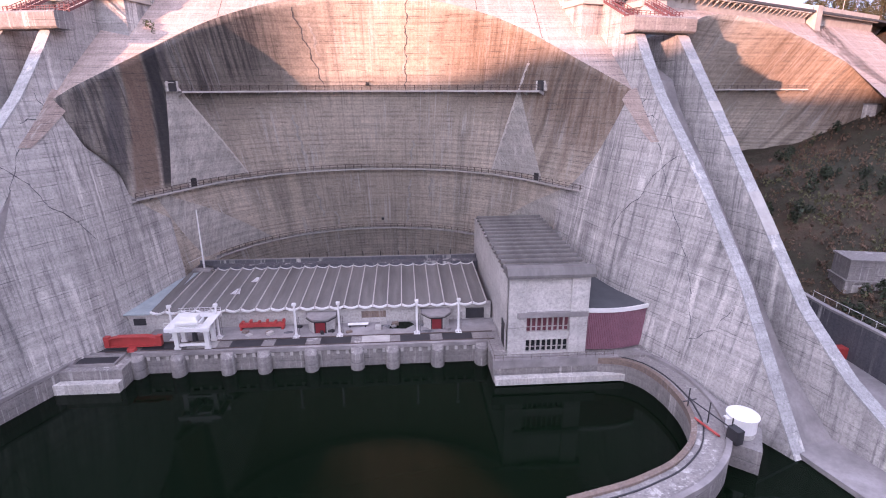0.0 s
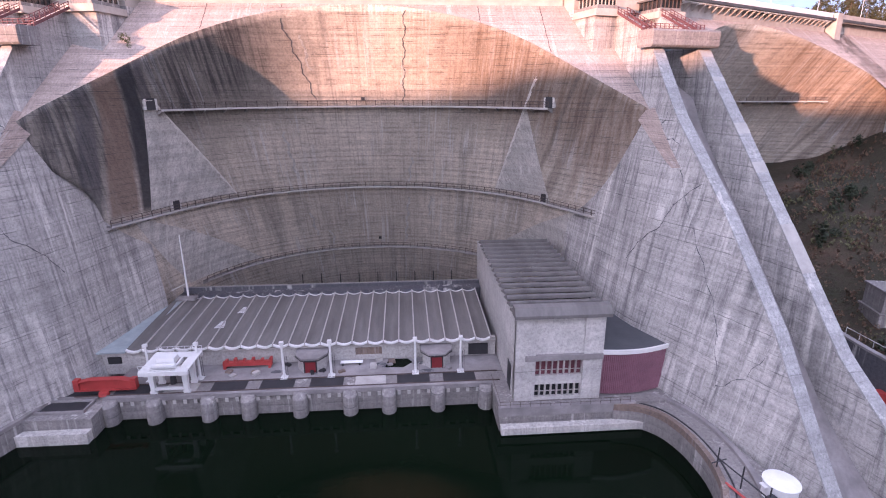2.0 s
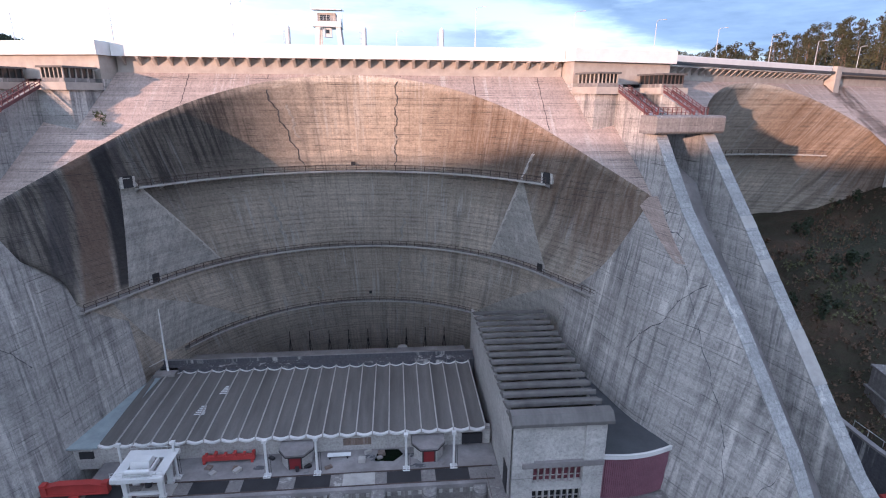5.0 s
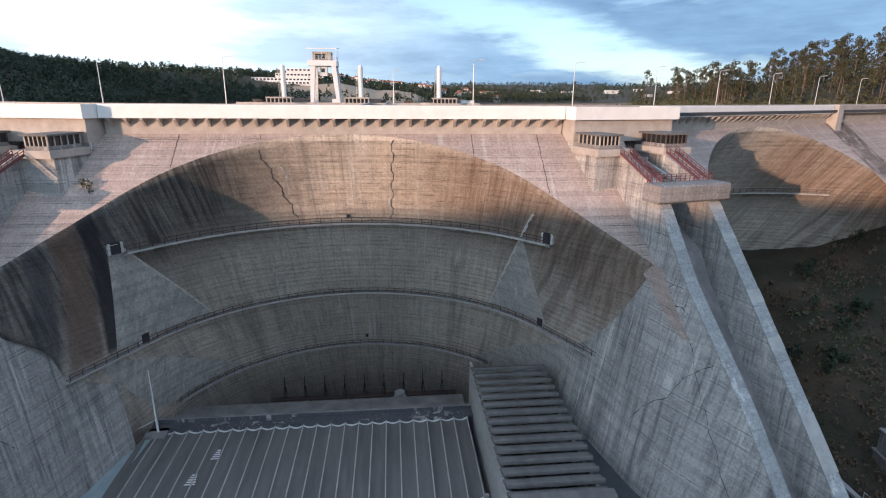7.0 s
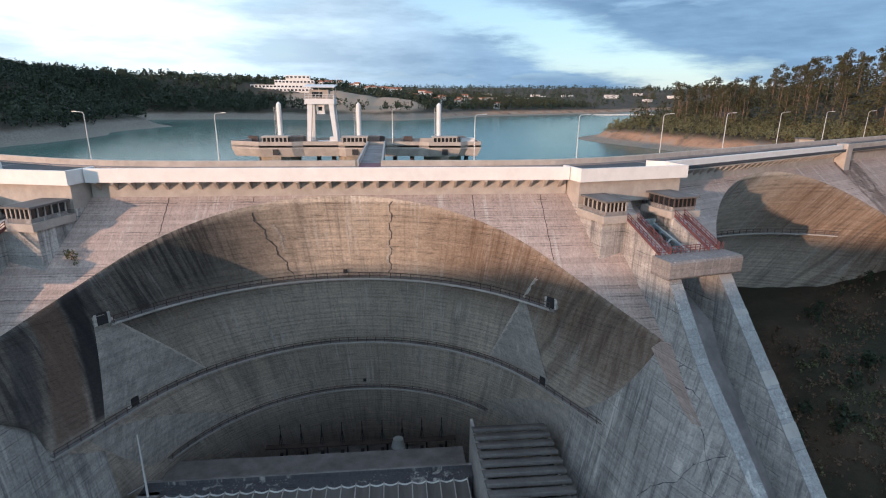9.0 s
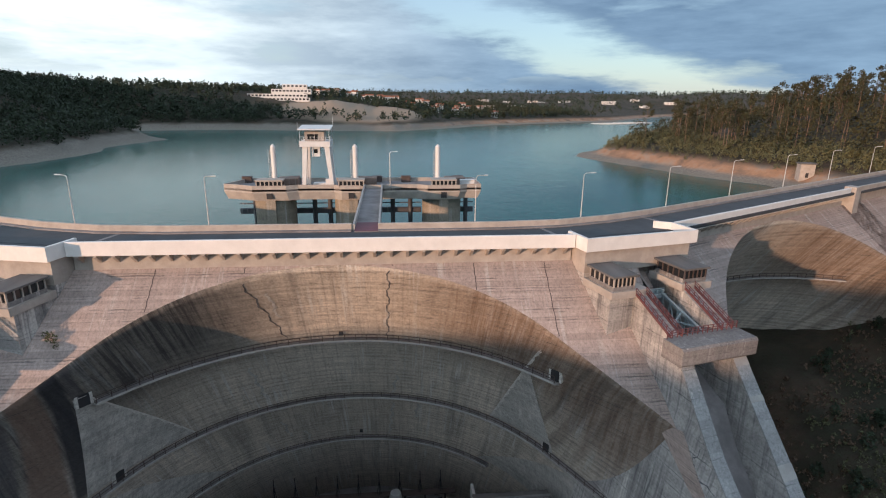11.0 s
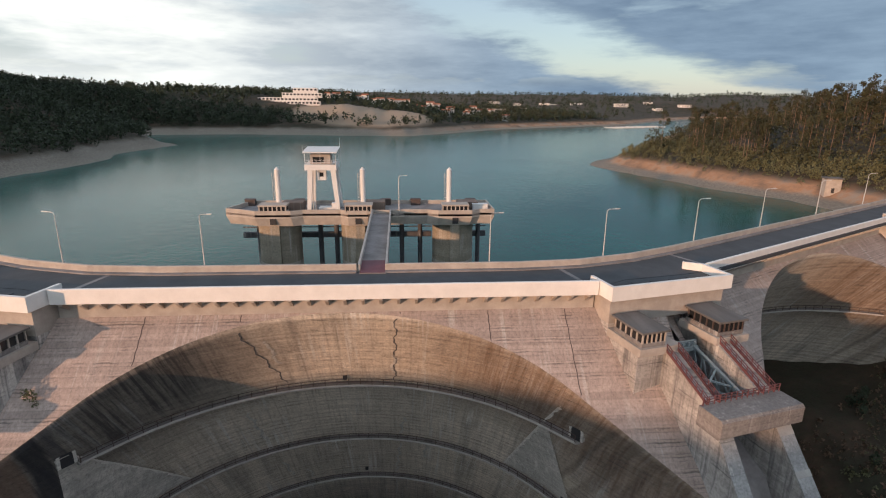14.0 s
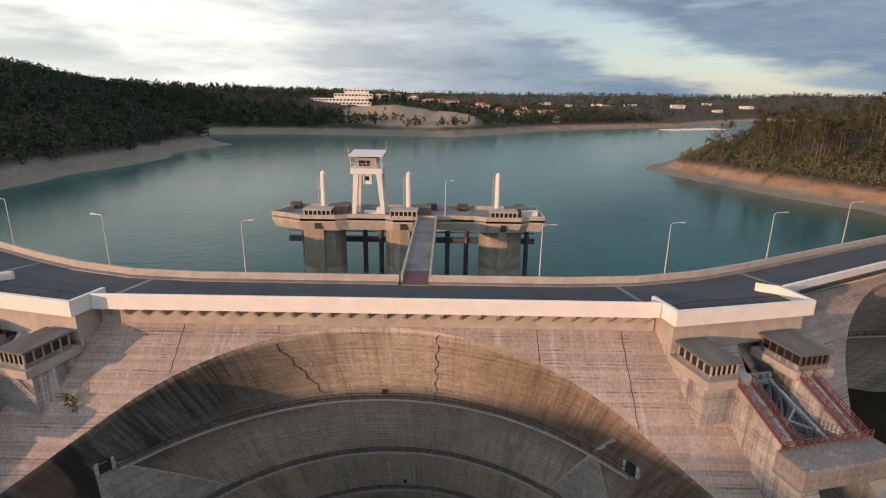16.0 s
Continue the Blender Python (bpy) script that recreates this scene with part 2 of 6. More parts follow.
    dash = calc(n, l, "MULTIPLY", calc(n, l, "MAXIMUM", line, half), ramp(n, l, brk, (0.45, g(0.0)), (0.60, g(joint))))
    col = mix(n, l, dash, col, tuple(c * 0.8 for c in dark))
    # grain and pitting
    col = mix(n, l, 0.75, col, ramp(n, l, fine, (0.30, g(0.50)), (0.50, g(0.95)), (0.70, g(1.25))), "MULTIPLY")
    l.new(col, b.inputs["Base Color"])
    bump(n, l, b, calc(n, l, "SUBTRACT", calc(n, l, "MULTIPLY_ADD", fine, 0.5, mid), dash), 0.55, 0.14)
    return m


def simple(name, color, rough=0.6, metal=0.0, var=0.35, scale=2.0, stretch=None):
    """Paint, metal, roofing and the like, with stains and grain."""
    m, n, l, b = material(name, color, rough, metal)
    pos = n.new("ShaderNodeNewGeometry").outputs["Position"]
    a = add_noise(n, l, pos, scale * 0.25, 5, 0.65, stretch)
    c = add_noise(n, l, pos, scale * 3, 4, 0.7)
    col = mix(n, l, ramp(n, l, a, (0.35, g(0)), (0.68, g(1))), tuple(k * (1 - var) for k in color), color)
    col = mix(n, l, ramp(n, l, c, (0.45, g(0)), (0.75, g(var))), col, tuple(k * 0.6 for k in color))
    l.new(col, b.inputs["Base Color"])
    bump(n, l, b, c, 0.2, 0.03)
    return m


M_ARCH = concrete("arch_concrete", (0.74, 0.655, 0.56), (0.06, 0.056, 0.056), 0.58, 1.1, 0.63, white=0.85, joint=0.65, stain_shade=True, width=0.11)
M_WALL = concrete("wall_concrete", (0.56, 0.535, 0.515), (0.036, 0.037, 0.043), 1.0, 2.1, white=0.85, joint=0.6, width=0.10, batter=True)
M_SPAN = concrete("spandrel_concrete", (0.50, 0.40, 0.355), (0.15, 0.13, 0.12), 0.28, 1.2, -1.15, white=0.4, joint=0.8, width=0.10)
M_TOP = concrete("worn_top_concrete", (0.42, 0.42, 0.42), (0.22, 0.22, 0.22), 0.4, 3.0)
M_WHITE = simple("white_parapet", (0.80, 0.78, 0.76), 0.7, var=0.10)
M_BAND = simple("pale_band_concrete", (0.46, 0.415, 0.375), 0.85, var=0.25)
M_QUAY = concrete("quay_concrete", (0.30, 0.28, 0.27), (0.08, 0.075, 0.08), 0.7, 1.6, white=0.5)
M_DECK = simple("deck_concrete", (0.30, 0.28, 0.28), 0.9, var=0.45, scale=0.9)
M_ROAD = simple("asphalt", (0.075, 0.08, 0.09), 0.85, var=0.3, scale=1.0)
M_ROOF = simple("roof_sheet", (0.17, 0.16, 0.155), 0.85, var=0.4, scale=0.8, stretch=(2.0, 0.25, 1))
M_RIB = simple("roof_rib", (0.44, 0.42, 0.40), 0.8, var=0.25)
M_PALE = concrete("pale_building", (0.60, 0.58, 0.555), (0.2, 0.19, 0.19), 0.5, 9.0, white=0.2)
M_COLUMN = concrete("column_concrete", (0.42, 0.37, 0.30), (0.13, 0.115, 0.095), 0.5, 3.2, white=0.3, joint=0.4)
M_STEEL = simple("white_steel", (0.70, 0.70, 0.70), 0.45, var=0.12)
M_RED = simple("red_paint", (0.42, 0.055, 0.05), 0.5, var=0.25)
M_DOOR = simple("dark_red_door", (0.20, 0.02, 0.025), 0.5, var=0.25)
M_MAROON = simple("maroon_cladding", (0.16, 0.045, 0.065), 0.6, var=0.3)
M_MAUVE = simple("maroon_sheet_ridge", (0.27, 0.13, 0.17), 0.55, var=0.25)
M_RAIL = simple("rusty_rail", (0.10, 0.075, 0.07), 0.8, var=0.4)
M_PINK = simple("faded_red_rail", (0.15, 0.06, 0.065), 0.75, var=0.3)
M_DARK = simple("dark_metal", (0.03, 0.03, 0.035), 0.6, var=0.3)
M_GATE = simple("grey_blue_gate_paint", (0.34, 0.40, 0.42), 0.5, var=0.25)
M_LAMP = simple("galvanised_steel", (0.62, 0.62, 0.62), 0.45, 0.3, var=0.15)
M_BARK = simple("bark", (0.20, 0.14, 0.10), 0.9, var=0.4)

M_GLASS, _n, _l, _b = material("dark_glass", (0.02, 0.022, 0.025), 0.08)
_b.inputs["IOR"].default_value = 1.5


def water_mat(name, deep, rough, wave, scale):
    m, n, l, b = material(name, deep, rough)
    pos = n.new("ShaderNodeNewGeometry").outputs["Position"]
    a = add_noise(n, l, pos, 0.02, 4, 0.6)
    col = mix(n, l, ramp(n, l, a, (0.35, g(0)), (0.65, g(1))), deep, tuple(k * 1.35 for k in deep))
    l.new(col, b.inputs["Base Color"])
    b.inputs["IOR"].default_value = 1.33
    b.inputs["Specular IOR Level"].default_value = 0.2 if wave > 0.3 else 0.13
    w = add_noise(n, l, pos, scale, 5, 0.6)
    w2 = add_noise(n, l, pos, 0.03, 3, 0.6)
    h = n.new("ShaderNodeMath")
    h.operation = "MULTIPLY"
    l.new(w, h.inputs[0])
    l.new(w2, h.inputs[1])
    bump(n, l, b, h.outputs[0], wave, 0.3)
    return m


M_TAIL = water_mat("tail_water", (0.002, 0.005, 0.0025), 0.05, 0.06, 0.5)
M_LAKE = water_mat("lake_water", (0.010, 0.076, 0.066), 0.16, 0.6, 0.3)


def leaf_mat(name, a, bcol):
    m, n, l, b = material(name, a, 0.75)
    geo = n.new("ShaderNodeNewGeometry")
    oi = n.new("ShaderNodeObjectInfo")
    f = n.new("ShaderNodeMath")
    f.operation = "ADD"
    l.new(geo.outputs["Random Per Island"], f.inputs[0])
    big = add_noise(n, l, geo.outputs["Position"], 0.012, 3, 0.6)
    l.new(big, f.inputs[1])
    f2 = n.new("ShaderNodeMath")
    f2.operation = "MULTIPLY_ADD"
    l.new(oi.outputs["Random"], f2.inputs[0])
    f2.inputs[1].default_value = 0.4
    l.new(f.outputs[0], f2.inputs[2])
    col = ramp(n, l, f2.outputs[0], (0.35, a), (1.0, bcol), (1.5, tuple(k * 1.4 for k in bcol)))
    l.new(col, b.inputs["Base Color"])
    return m


M_LEAF = leaf_mat("forest_leaves", (0.005, 0.010, 0.006), (0.020, 0.030, 0.014))
M_EUCA = leaf_mat("eucalyptus_leaves", (0.006, 0.010, 0.004), (0.034, 0.034, 0.012))
M_SHRUB = leaf_mat("shrub_leaves", (0.035, 0.042, 0.018), (0.085, 0.085, 0.04))

M_DRY = leaf_mat("dry_bracken", (0.028, 0.021, 0.013), (0.095, 0.060, 0.038))
M_GROUND, _n, _l, _b = material("ground_soil", (0.1, 0.08, 0.05), 0.95)
_geo = _n.new("ShaderNodeNewGeometry")
_sep = _n.new("ShaderNodeSeparateXYZ")
_l.new(_geo.outputs["Position"], _sep.inputs[0])
_n1 = add_noise(_n, _l, _geo.outputs["Position"], 0.06, 7, 0.65)
_n2 = add_noise(_n, _l, _geo.outputs["Position"], 0.9, 6, 0.7)
_n3 = add_noise(_n, _l, _geo.outputs["Position"], 0.012, 3, 0.6)
_green = ramp(_n, _l, _n1, (0.36, (0.018, 0.018, 0.008)), (0.52, (0.040, 0.028, 0.018)), (0.66, (0.085, 0.052, 0.034)))
_green = mix(_n, _l, ramp(_n, _l, _n2, (0.4, g(0)), (0.7, g(0.6))), _green, (0.035, 0.042, 0.018))
_bank = ramp(_n, _l, _n1, (0.34, (0.14, 0.10, 0.075)), (0.5, (0.34, 0.20, 0.12)), (0.66, (0.30, 0.27, 0.23)))
_grey = ramp(_n, _l, _n2, (0.35, (0.15, 0.13, 0.105)), (0.65, (0.27, 0.24, 0.20)))
_hz = _n.new("ShaderNodeMath")
_hz.operation = "MULTIPLY_ADD"
_l.new(_n2, _hz.inputs[0])
_hz.inputs[1].default_value = 1.6
_l.new(_sep.outputs["Z"], _hz.inputs[2])
_bz = _n.new("ShaderNodeMapRange")
_bz.inputs["From Min"].default_value, _bz.inputs["From Max"].default_value = 53.2, 54.6
_l.new(_hz.outputs[0], _bz.inputs["Value"])
_bx = _n.new("ShaderNodeMapRange")
_bx.inputs["From Min"].default_value, _bx.inputs["From Max"].default_value = 40, 140
_l.new(_sep.outputs["X"], _bx.inputs["Value"])
_bm = _n.new("ShaderNodeMath")
_bm.operation = "MULTIPLY"
_l.new(_bz.outputs[0], _bm.inputs[0])
_l.new(_bx.outputs[0], _bm.inputs[1])
_bank = mix(_n, _l, _bm.outputs[0], _grey, _bank)
_wob = _n.new("ShaderNodeMath")
_wob.operation = "MULTIPLY_ADD"
_l.new(_n1, _wob.inputs[0])
_wob.inputs[1].default_value = 6.0
_l.new(_sep.outputs["Z"], _wob.inputs[2])
_fac = _n.new("ShaderNodeMapRange")
_fac.inputs["From Min"].default_value, _fac.inputs["From Max"].default_value = 59.5, 62.5
_l.new(_wob.outputs[0], _fac.inputs["Value"])
_low = _n.new("ShaderNodeMath")
_low.operation = "GREATER_THAN"
_l.new(_sep.outputs["Y"], _low.inputs[0])
_low.inputs[1].default_value = 165.0
_inv = _n.new("ShaderNodeMath")
_inv.operation = "SUBTRACT"
_inv.inputs[0].default_value = 1.0
_l.new(_fac.outputs[0], _inv.inputs[1])
_bf = _n.new("ShaderNodeMath")
_bf.operation = "MULTIPLY"
_l.new(_inv.outputs[0], _bf.inputs[0])
_l.new(_low.outputs[0], _bf.inputs[1])
_dist = _n.new("ShaderNodeVectorMath")
_dist.operation = "DISTANCE"
_l.new(_geo.outputs["Position"], _dist.inputs[0])
_dist.inputs[1].default_value = (-40, 812, 72)
_mf = _n.new("ShaderNodeMapRange")
_mf.inputs["From Min"].default_value, _mf.inputs["From Max"].default_value = 105, 90
_l.new(_dist.outputs["Value"], _mf.inputs["Value"])
_base = mix(_n, _l, _bf.outputs[0], _green, _bank)
_l.new(mix(_n, _l, _mf.outputs[0], _base, (0.33, 0.25, 0.18)), _b.inputs["Base Color"])
bump(_n, _l, _b, _n2, 0.9, 0.6)


# ---- mesh helpers ----
class Mesh:
    """Collects vertices and faces in plain lists."""

    def __init__(self):
        self.v, self.f = [], []

    def add(self, verts, faces):
        o = len(self.v)
        self.v.extend(tuple(p) for p in verts)
        self.f.extend(tuple(i + o for i in q) for q in faces)
        return self

    def box(self, x0, x1, y0, y1, z0, z1, m=None):
        c = [Vector((x, y, z)) for z in (z0, z1) for x, y in ((x0, y0), (x1, y0), (x1, y1), (x0, y1))]
        if m is not None:
            c = [m @ p for p in c]
        return self.add(c, [(3, 2, 1, 0), (4, 5, 6, 7), (0, 1, 5, 4), (1, 2, 6, 5), (2, 3, 7, 6), (3, 0, 4, 7)])

    def prism(self, ring, shift):
        """A closed ring of points, swept by the vector shift."""
        k = len(ring)
        a = [Vector(p) for p in ring]
        b = [p + Vector(shift) for p in a]
        faces = [tuple(range(k - 1, -1, -1)), tuple(range(k, 2 * k))]
        faces += [(i, (i + 1) % k, (i + 1) % k + k, i + k) for i in range(k)]
        return self.add(a + b, faces)

    def loft(self, rings, closed=True, caps=True):
        k = len(rings[0])
        v = [p for r in rings for p in r]
        f = []
        for j in range(len(rings) - 1):
            for i in range(k if closed else k - 1):
                a, b = j * k + i, j * k + (i + 1) % k
                f.append((a, b, b + k, a + k))
        if caps and closed:
            f.append(tuple(range(k - 1, -1, -1)))
            f.append(tuple(range((len(rings) - 1) * k, len(rings) * k)))
        return self.add(v, f)

    def rod(self, p, q, r, r2=None, sides=6):
        p, q = Vector(p), Vector(q)
        d = (q - p).normalized()
        a = d.orthogonal().normalized()
        b = d.cross(a)
        rings = []
        for c, rr in ((p, r), (q, r if r2 is None else r2)):
            rings.append([c + (a * math.cos(2 * math.pi * i / sides) + b * math.sin(2 * math.pi * i / sides)) * rr for i in range(sides)])
        return self.loft(rings)

    def drum(self, x, y, z0, z1, r, r2=None, sides=24):
        return self.rod((x, y, z0), (x, y, z1), r, r2, sides)

    def make(self, name, mat, smooth=False):
        me = bpy.data.meshes.new(name)
        me.from_pydata(self.v, [], self.f)
        bm = bmesh.new()
        bm.from_mesh(me)
        bmesh.ops.recalc_face_normals(bm, faces=bm.faces)
        bm.to_mesh(me)
        bm.free()
        me.materials.append(mat)
        if smooth:
            me.polygons.foreach_set("use_smooth", [True] * len(me.polygons))
        return me


def part(name, mesh, mat, parent, label="", smooth=False):
    me = mesh.make(name, mat, smooth) if isinstance(mesh, Mesh) else mesh
    ob = new(name, me)
    ob.parent = parent
    return tagged(ob, label)


def thing(name, label, category, m=None, group="", kind=""):
    ob = new(name)
    if m is not None:
        ob.matrix_world = m
    return tagged(ob, label, category, group, kind)


def solid(name, mesh, mat, label, category, m=None, kind="", smooth=False, group=""):
    ob = new(name, mesh.make(name, mat, smooth))
    if m is not None:
        ob.matrix_world = m
    return tagged(ob, label, category, group, kind)


# ---- plan of the dam ----
LAKE, TOP, ROADZ = 51.0, 67.6, 66.4
LEAN_Y, SPAN_K, RAD, MID, PIT = 0.63, 1.15, 41.3, 109.9, -24.0


def span_y(z):
    return 110.5 - SPAN_K * (63.0 - z)


def smooth01(a, b, x):
    t = min(1.0, max(0.0, (x - a) / (b - a)))
    return t * t * (3 - 2 * t)


def vault_row(z, k=40, side=14):
    """Half of the vault's plan at height z, from the crown outwards."""
    out = 43.4 + 4.6 * smooth01(30, 42, z)
    cut = radians(min(84.0, 50.0 + 0.63 * max(0.0, 46.0 - z)))
    slope = math.tan(cut) * (1.0 + 0.08 * smooth01(46, 27, z))
    pts = []
    for i in range(k + 1):
        a = cut * i / k
        pts.append((RAD * math.sin(a), MID + RAD * math.cos(a) - LEAN_Y * z - 0.06 * max(0.0, z - 45.0)))
    x0, y0 = pts[-1]
    for i in range(1, side + 1):
        x = x0 + (out - x0) * i / side
        pts.append((x, y0 - (x - x0) * slope))
    return pts


def build_vault(name, m, label):
    """A leaning vault, trimmed along the curve in which it meets the sloping spandrel."""
    rows_n, low, k = 64, PIT - 3.0, len(vault_row(0.0))

    def at(i, z):
        x, y = vault_row(z)[i]
        return x, y, z

    half = []
    for i in range(k):
        lo, hi = low, 66.0
        for _ in range(22):
            z = (lo + hi) / 2
            if at(i, z)[1] > span_y(z):
                lo = z
            else:
                hi = z
        half.append([at(i, low + (lo - low) * j / rows_n) for j in range(rows_n + 1)])
    grid = [[(-x, y, z) for x, y, z in col] for col in reversed(half[1:])] + half
    me = Mesh().loft(grid, False)
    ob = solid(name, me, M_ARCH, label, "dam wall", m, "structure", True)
    sol = ob.modifiers.new("shell", "SOLIDIFY")
    sol.thickness, sol.offset = 2.2, 1.0
    return ob, [col[-1] for col in grid]


def build_spandrel(name, edge, m):
    """The sloping face above the vault's edge, and the upright band over it."""
    me = Mesh()
    v, f = [], []
    steps = 10
    inner = [p for p in edge if abs(p[0]) < 48.1]
    for p in inner:
        for j in range(steps + 1):
            z = p[2] + (63.0 - p[2]) * j / steps
            v.append((p[0], span_y(z), z))
    h = steps + 1
    for i in range(len(inner) - 1):
        for j in range(steps):
            a = i * h + j
            f.append((a, a + h, a + h + 1, a + 1))
    me.add(v, f)
    return solid(name, me, M_SPAN, "weathered pinkish concrete face sloping above the vault", "dam wall", m, "structure")


def flat(a, y=110.0):
    return pose(a[0], a[1], 0, 0, 0, a[2]) @ pose(0, -y, 0)


WING = 28.0
BEND = 13.0
CENTRE = pose(0, 0, 0)
EAST = flat((90.0, 134.8, WING))
WEST = flat((-90.0, 134.8, -WING))
FRAME_E = pose(47, 91, 0, 0, 0, BEND)
edges = {}
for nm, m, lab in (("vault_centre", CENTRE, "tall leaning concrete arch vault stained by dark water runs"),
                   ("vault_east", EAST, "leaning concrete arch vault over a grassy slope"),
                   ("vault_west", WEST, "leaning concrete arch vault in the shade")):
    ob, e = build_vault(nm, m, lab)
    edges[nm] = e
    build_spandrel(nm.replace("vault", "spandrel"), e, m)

for x in (-26.0, -13.2, 8.9, 21.5, 32.8):
    z0 = next(p[2] for p in edges["vault_centre"] if p[0] >= x) + 0.3
    rings = []
    for j in range(9):
        z = z0 + (62.9 - z0) * j / 8
        xx = x + 0.05 * math.sin(3.1 * j + x)
        rings.append([(xx - 0.06, span_y(z) - 0.03, z), (xx + 0.06, span_y(z) - 0.03, z), (xx + 0.06, span_y(z) + 0.1, z), (xx - 0.06, span_y(z) + 0.1, z)])
    solid("spandrel_joint", Mesh().loft(rings), M_RAIL, "dark construction joint up the sloping face", "joint", kind="structure")

# wing spandrels run out to the abutments; the upright band, corbels and parapets of the crest
def crest_run(m, x0, x1, name, side):
    """Upright band, overhanging corbels and parapet along one straight length of the crest."""
    band = Mesh().box(x0, x1, 110.5, 113.0, 62.9, 65.6)
    solid("wall_band_" + name, band, M_BAND, "pale concrete band under the crest", "wall", m, "structure")
    par = thing("parapet_" + name, "white painted concrete parapet along the crest road", "parapet", m, kind="structure")
    sec = [(109.0, 65.5), (109.0, 67.5), (109.08, TOP), (109.42, TOP), (109.5, 67.5), (109.5, 66.3), (113.0, 66.3), (113.0, 65.5)]
    part("coping", Mesh().prism([(x0, y, z) for y, z in sec], (x1 - x0, 0, 0)), M_WHITE, par)
    n = int((x1 - x0) / 2.42)
    c = Mesh().prism([(-0.22, 110.5, 65.5), (-0.22, 109.1, 65.5), (-0.22, 109.1, 65.25), (-0.22, 110.5, 64.1)], (0.44, 0, 0)).make("corbel", M_BAND)
    for i in range(n):
        ob = part("corbel", c, M_BAND, par)
        ob.location.x = x0 + (x1 - x0) * (i + 0.5) / n


crest_run(CENTRE, -37.2, 37.2, "centre", 0)
crest_run(EAST, -37.0, 36.0, "east", 1)
crest_run(WEST, -36.0, 37.0, "west", -1)

# ---- buttresses with their spillway chutes ----
LEFT_Z = [(17, 60.6), (10.5, 60.4), (2.6, 57.0), (0.2, 54.4), (-7, 44.3), (-18.5, 31.0), (-28, 19.2), (-35, 8.1), (-42, -2.5)]
RIGHT_Z = [(17, 60.6), (10.5, 60.4), (2.6, 57.0), (0.2, 54.4), (-10.3, 41.8), (-22, 27.4), (-31, 16.0), (-39, 9.2), (-46, 5.2), (-58, 2.0), (-75, 1.0)]


def along(tab, q):
    for (q0, z0), (q1, z1) in zip(tab, tab[1:]):
        if q1 <= q <= q0:
            return z0 + (z1 - z0) * (q - q0) / (q1 - q0)
    return tab[-1][1]


FLARE = {"k": 0.0}


def inset(tab, q):
    """How far the outer wall draws in below the gate bay."""
    more = FLARE["k"] * smooth01(0, 15, -q)
    return more + (-2.7 if tab is RIGHT_Z else 0.8 * smooth01(4, 18, -q))


def flank(tab, q, z):
    """Offset of the battered inner flank at a height, from its upright upper part."""
    return -0.12 * max(0.0, min(48.0, along(tab, q) + 3.0) - z)


def chute_wall(tab, a0, a1, inner, outer):
    """A wall of the chute, standing from far below to its sloping top."""
    rings = []
    qs = sorted({q for q, _ in tab} | set(np.arange(tab[-1][0], 0, 2.5)), reverse=True)
    for q in qs:
        p0, p1 = a0 + inset(tab, q), a1 + inset(tab, q)
        z, zb = along(tab, q), -8.0
        zm = min(z - 0.6, 48.0)
        f = [flank(tab, q, k) if inner else 0.0 for k in (zb, zm, z)]
        rings.append([(p0 + f[0], q, zb), (p0 + f[1], q, zm), (p0 + f[2], q, z), (p1, q, z), (p1 + outer * 0.6, q, z - 0.6), (p1 + outer * (z - zb), q, zb)])
    return Mesh().loft(rings)


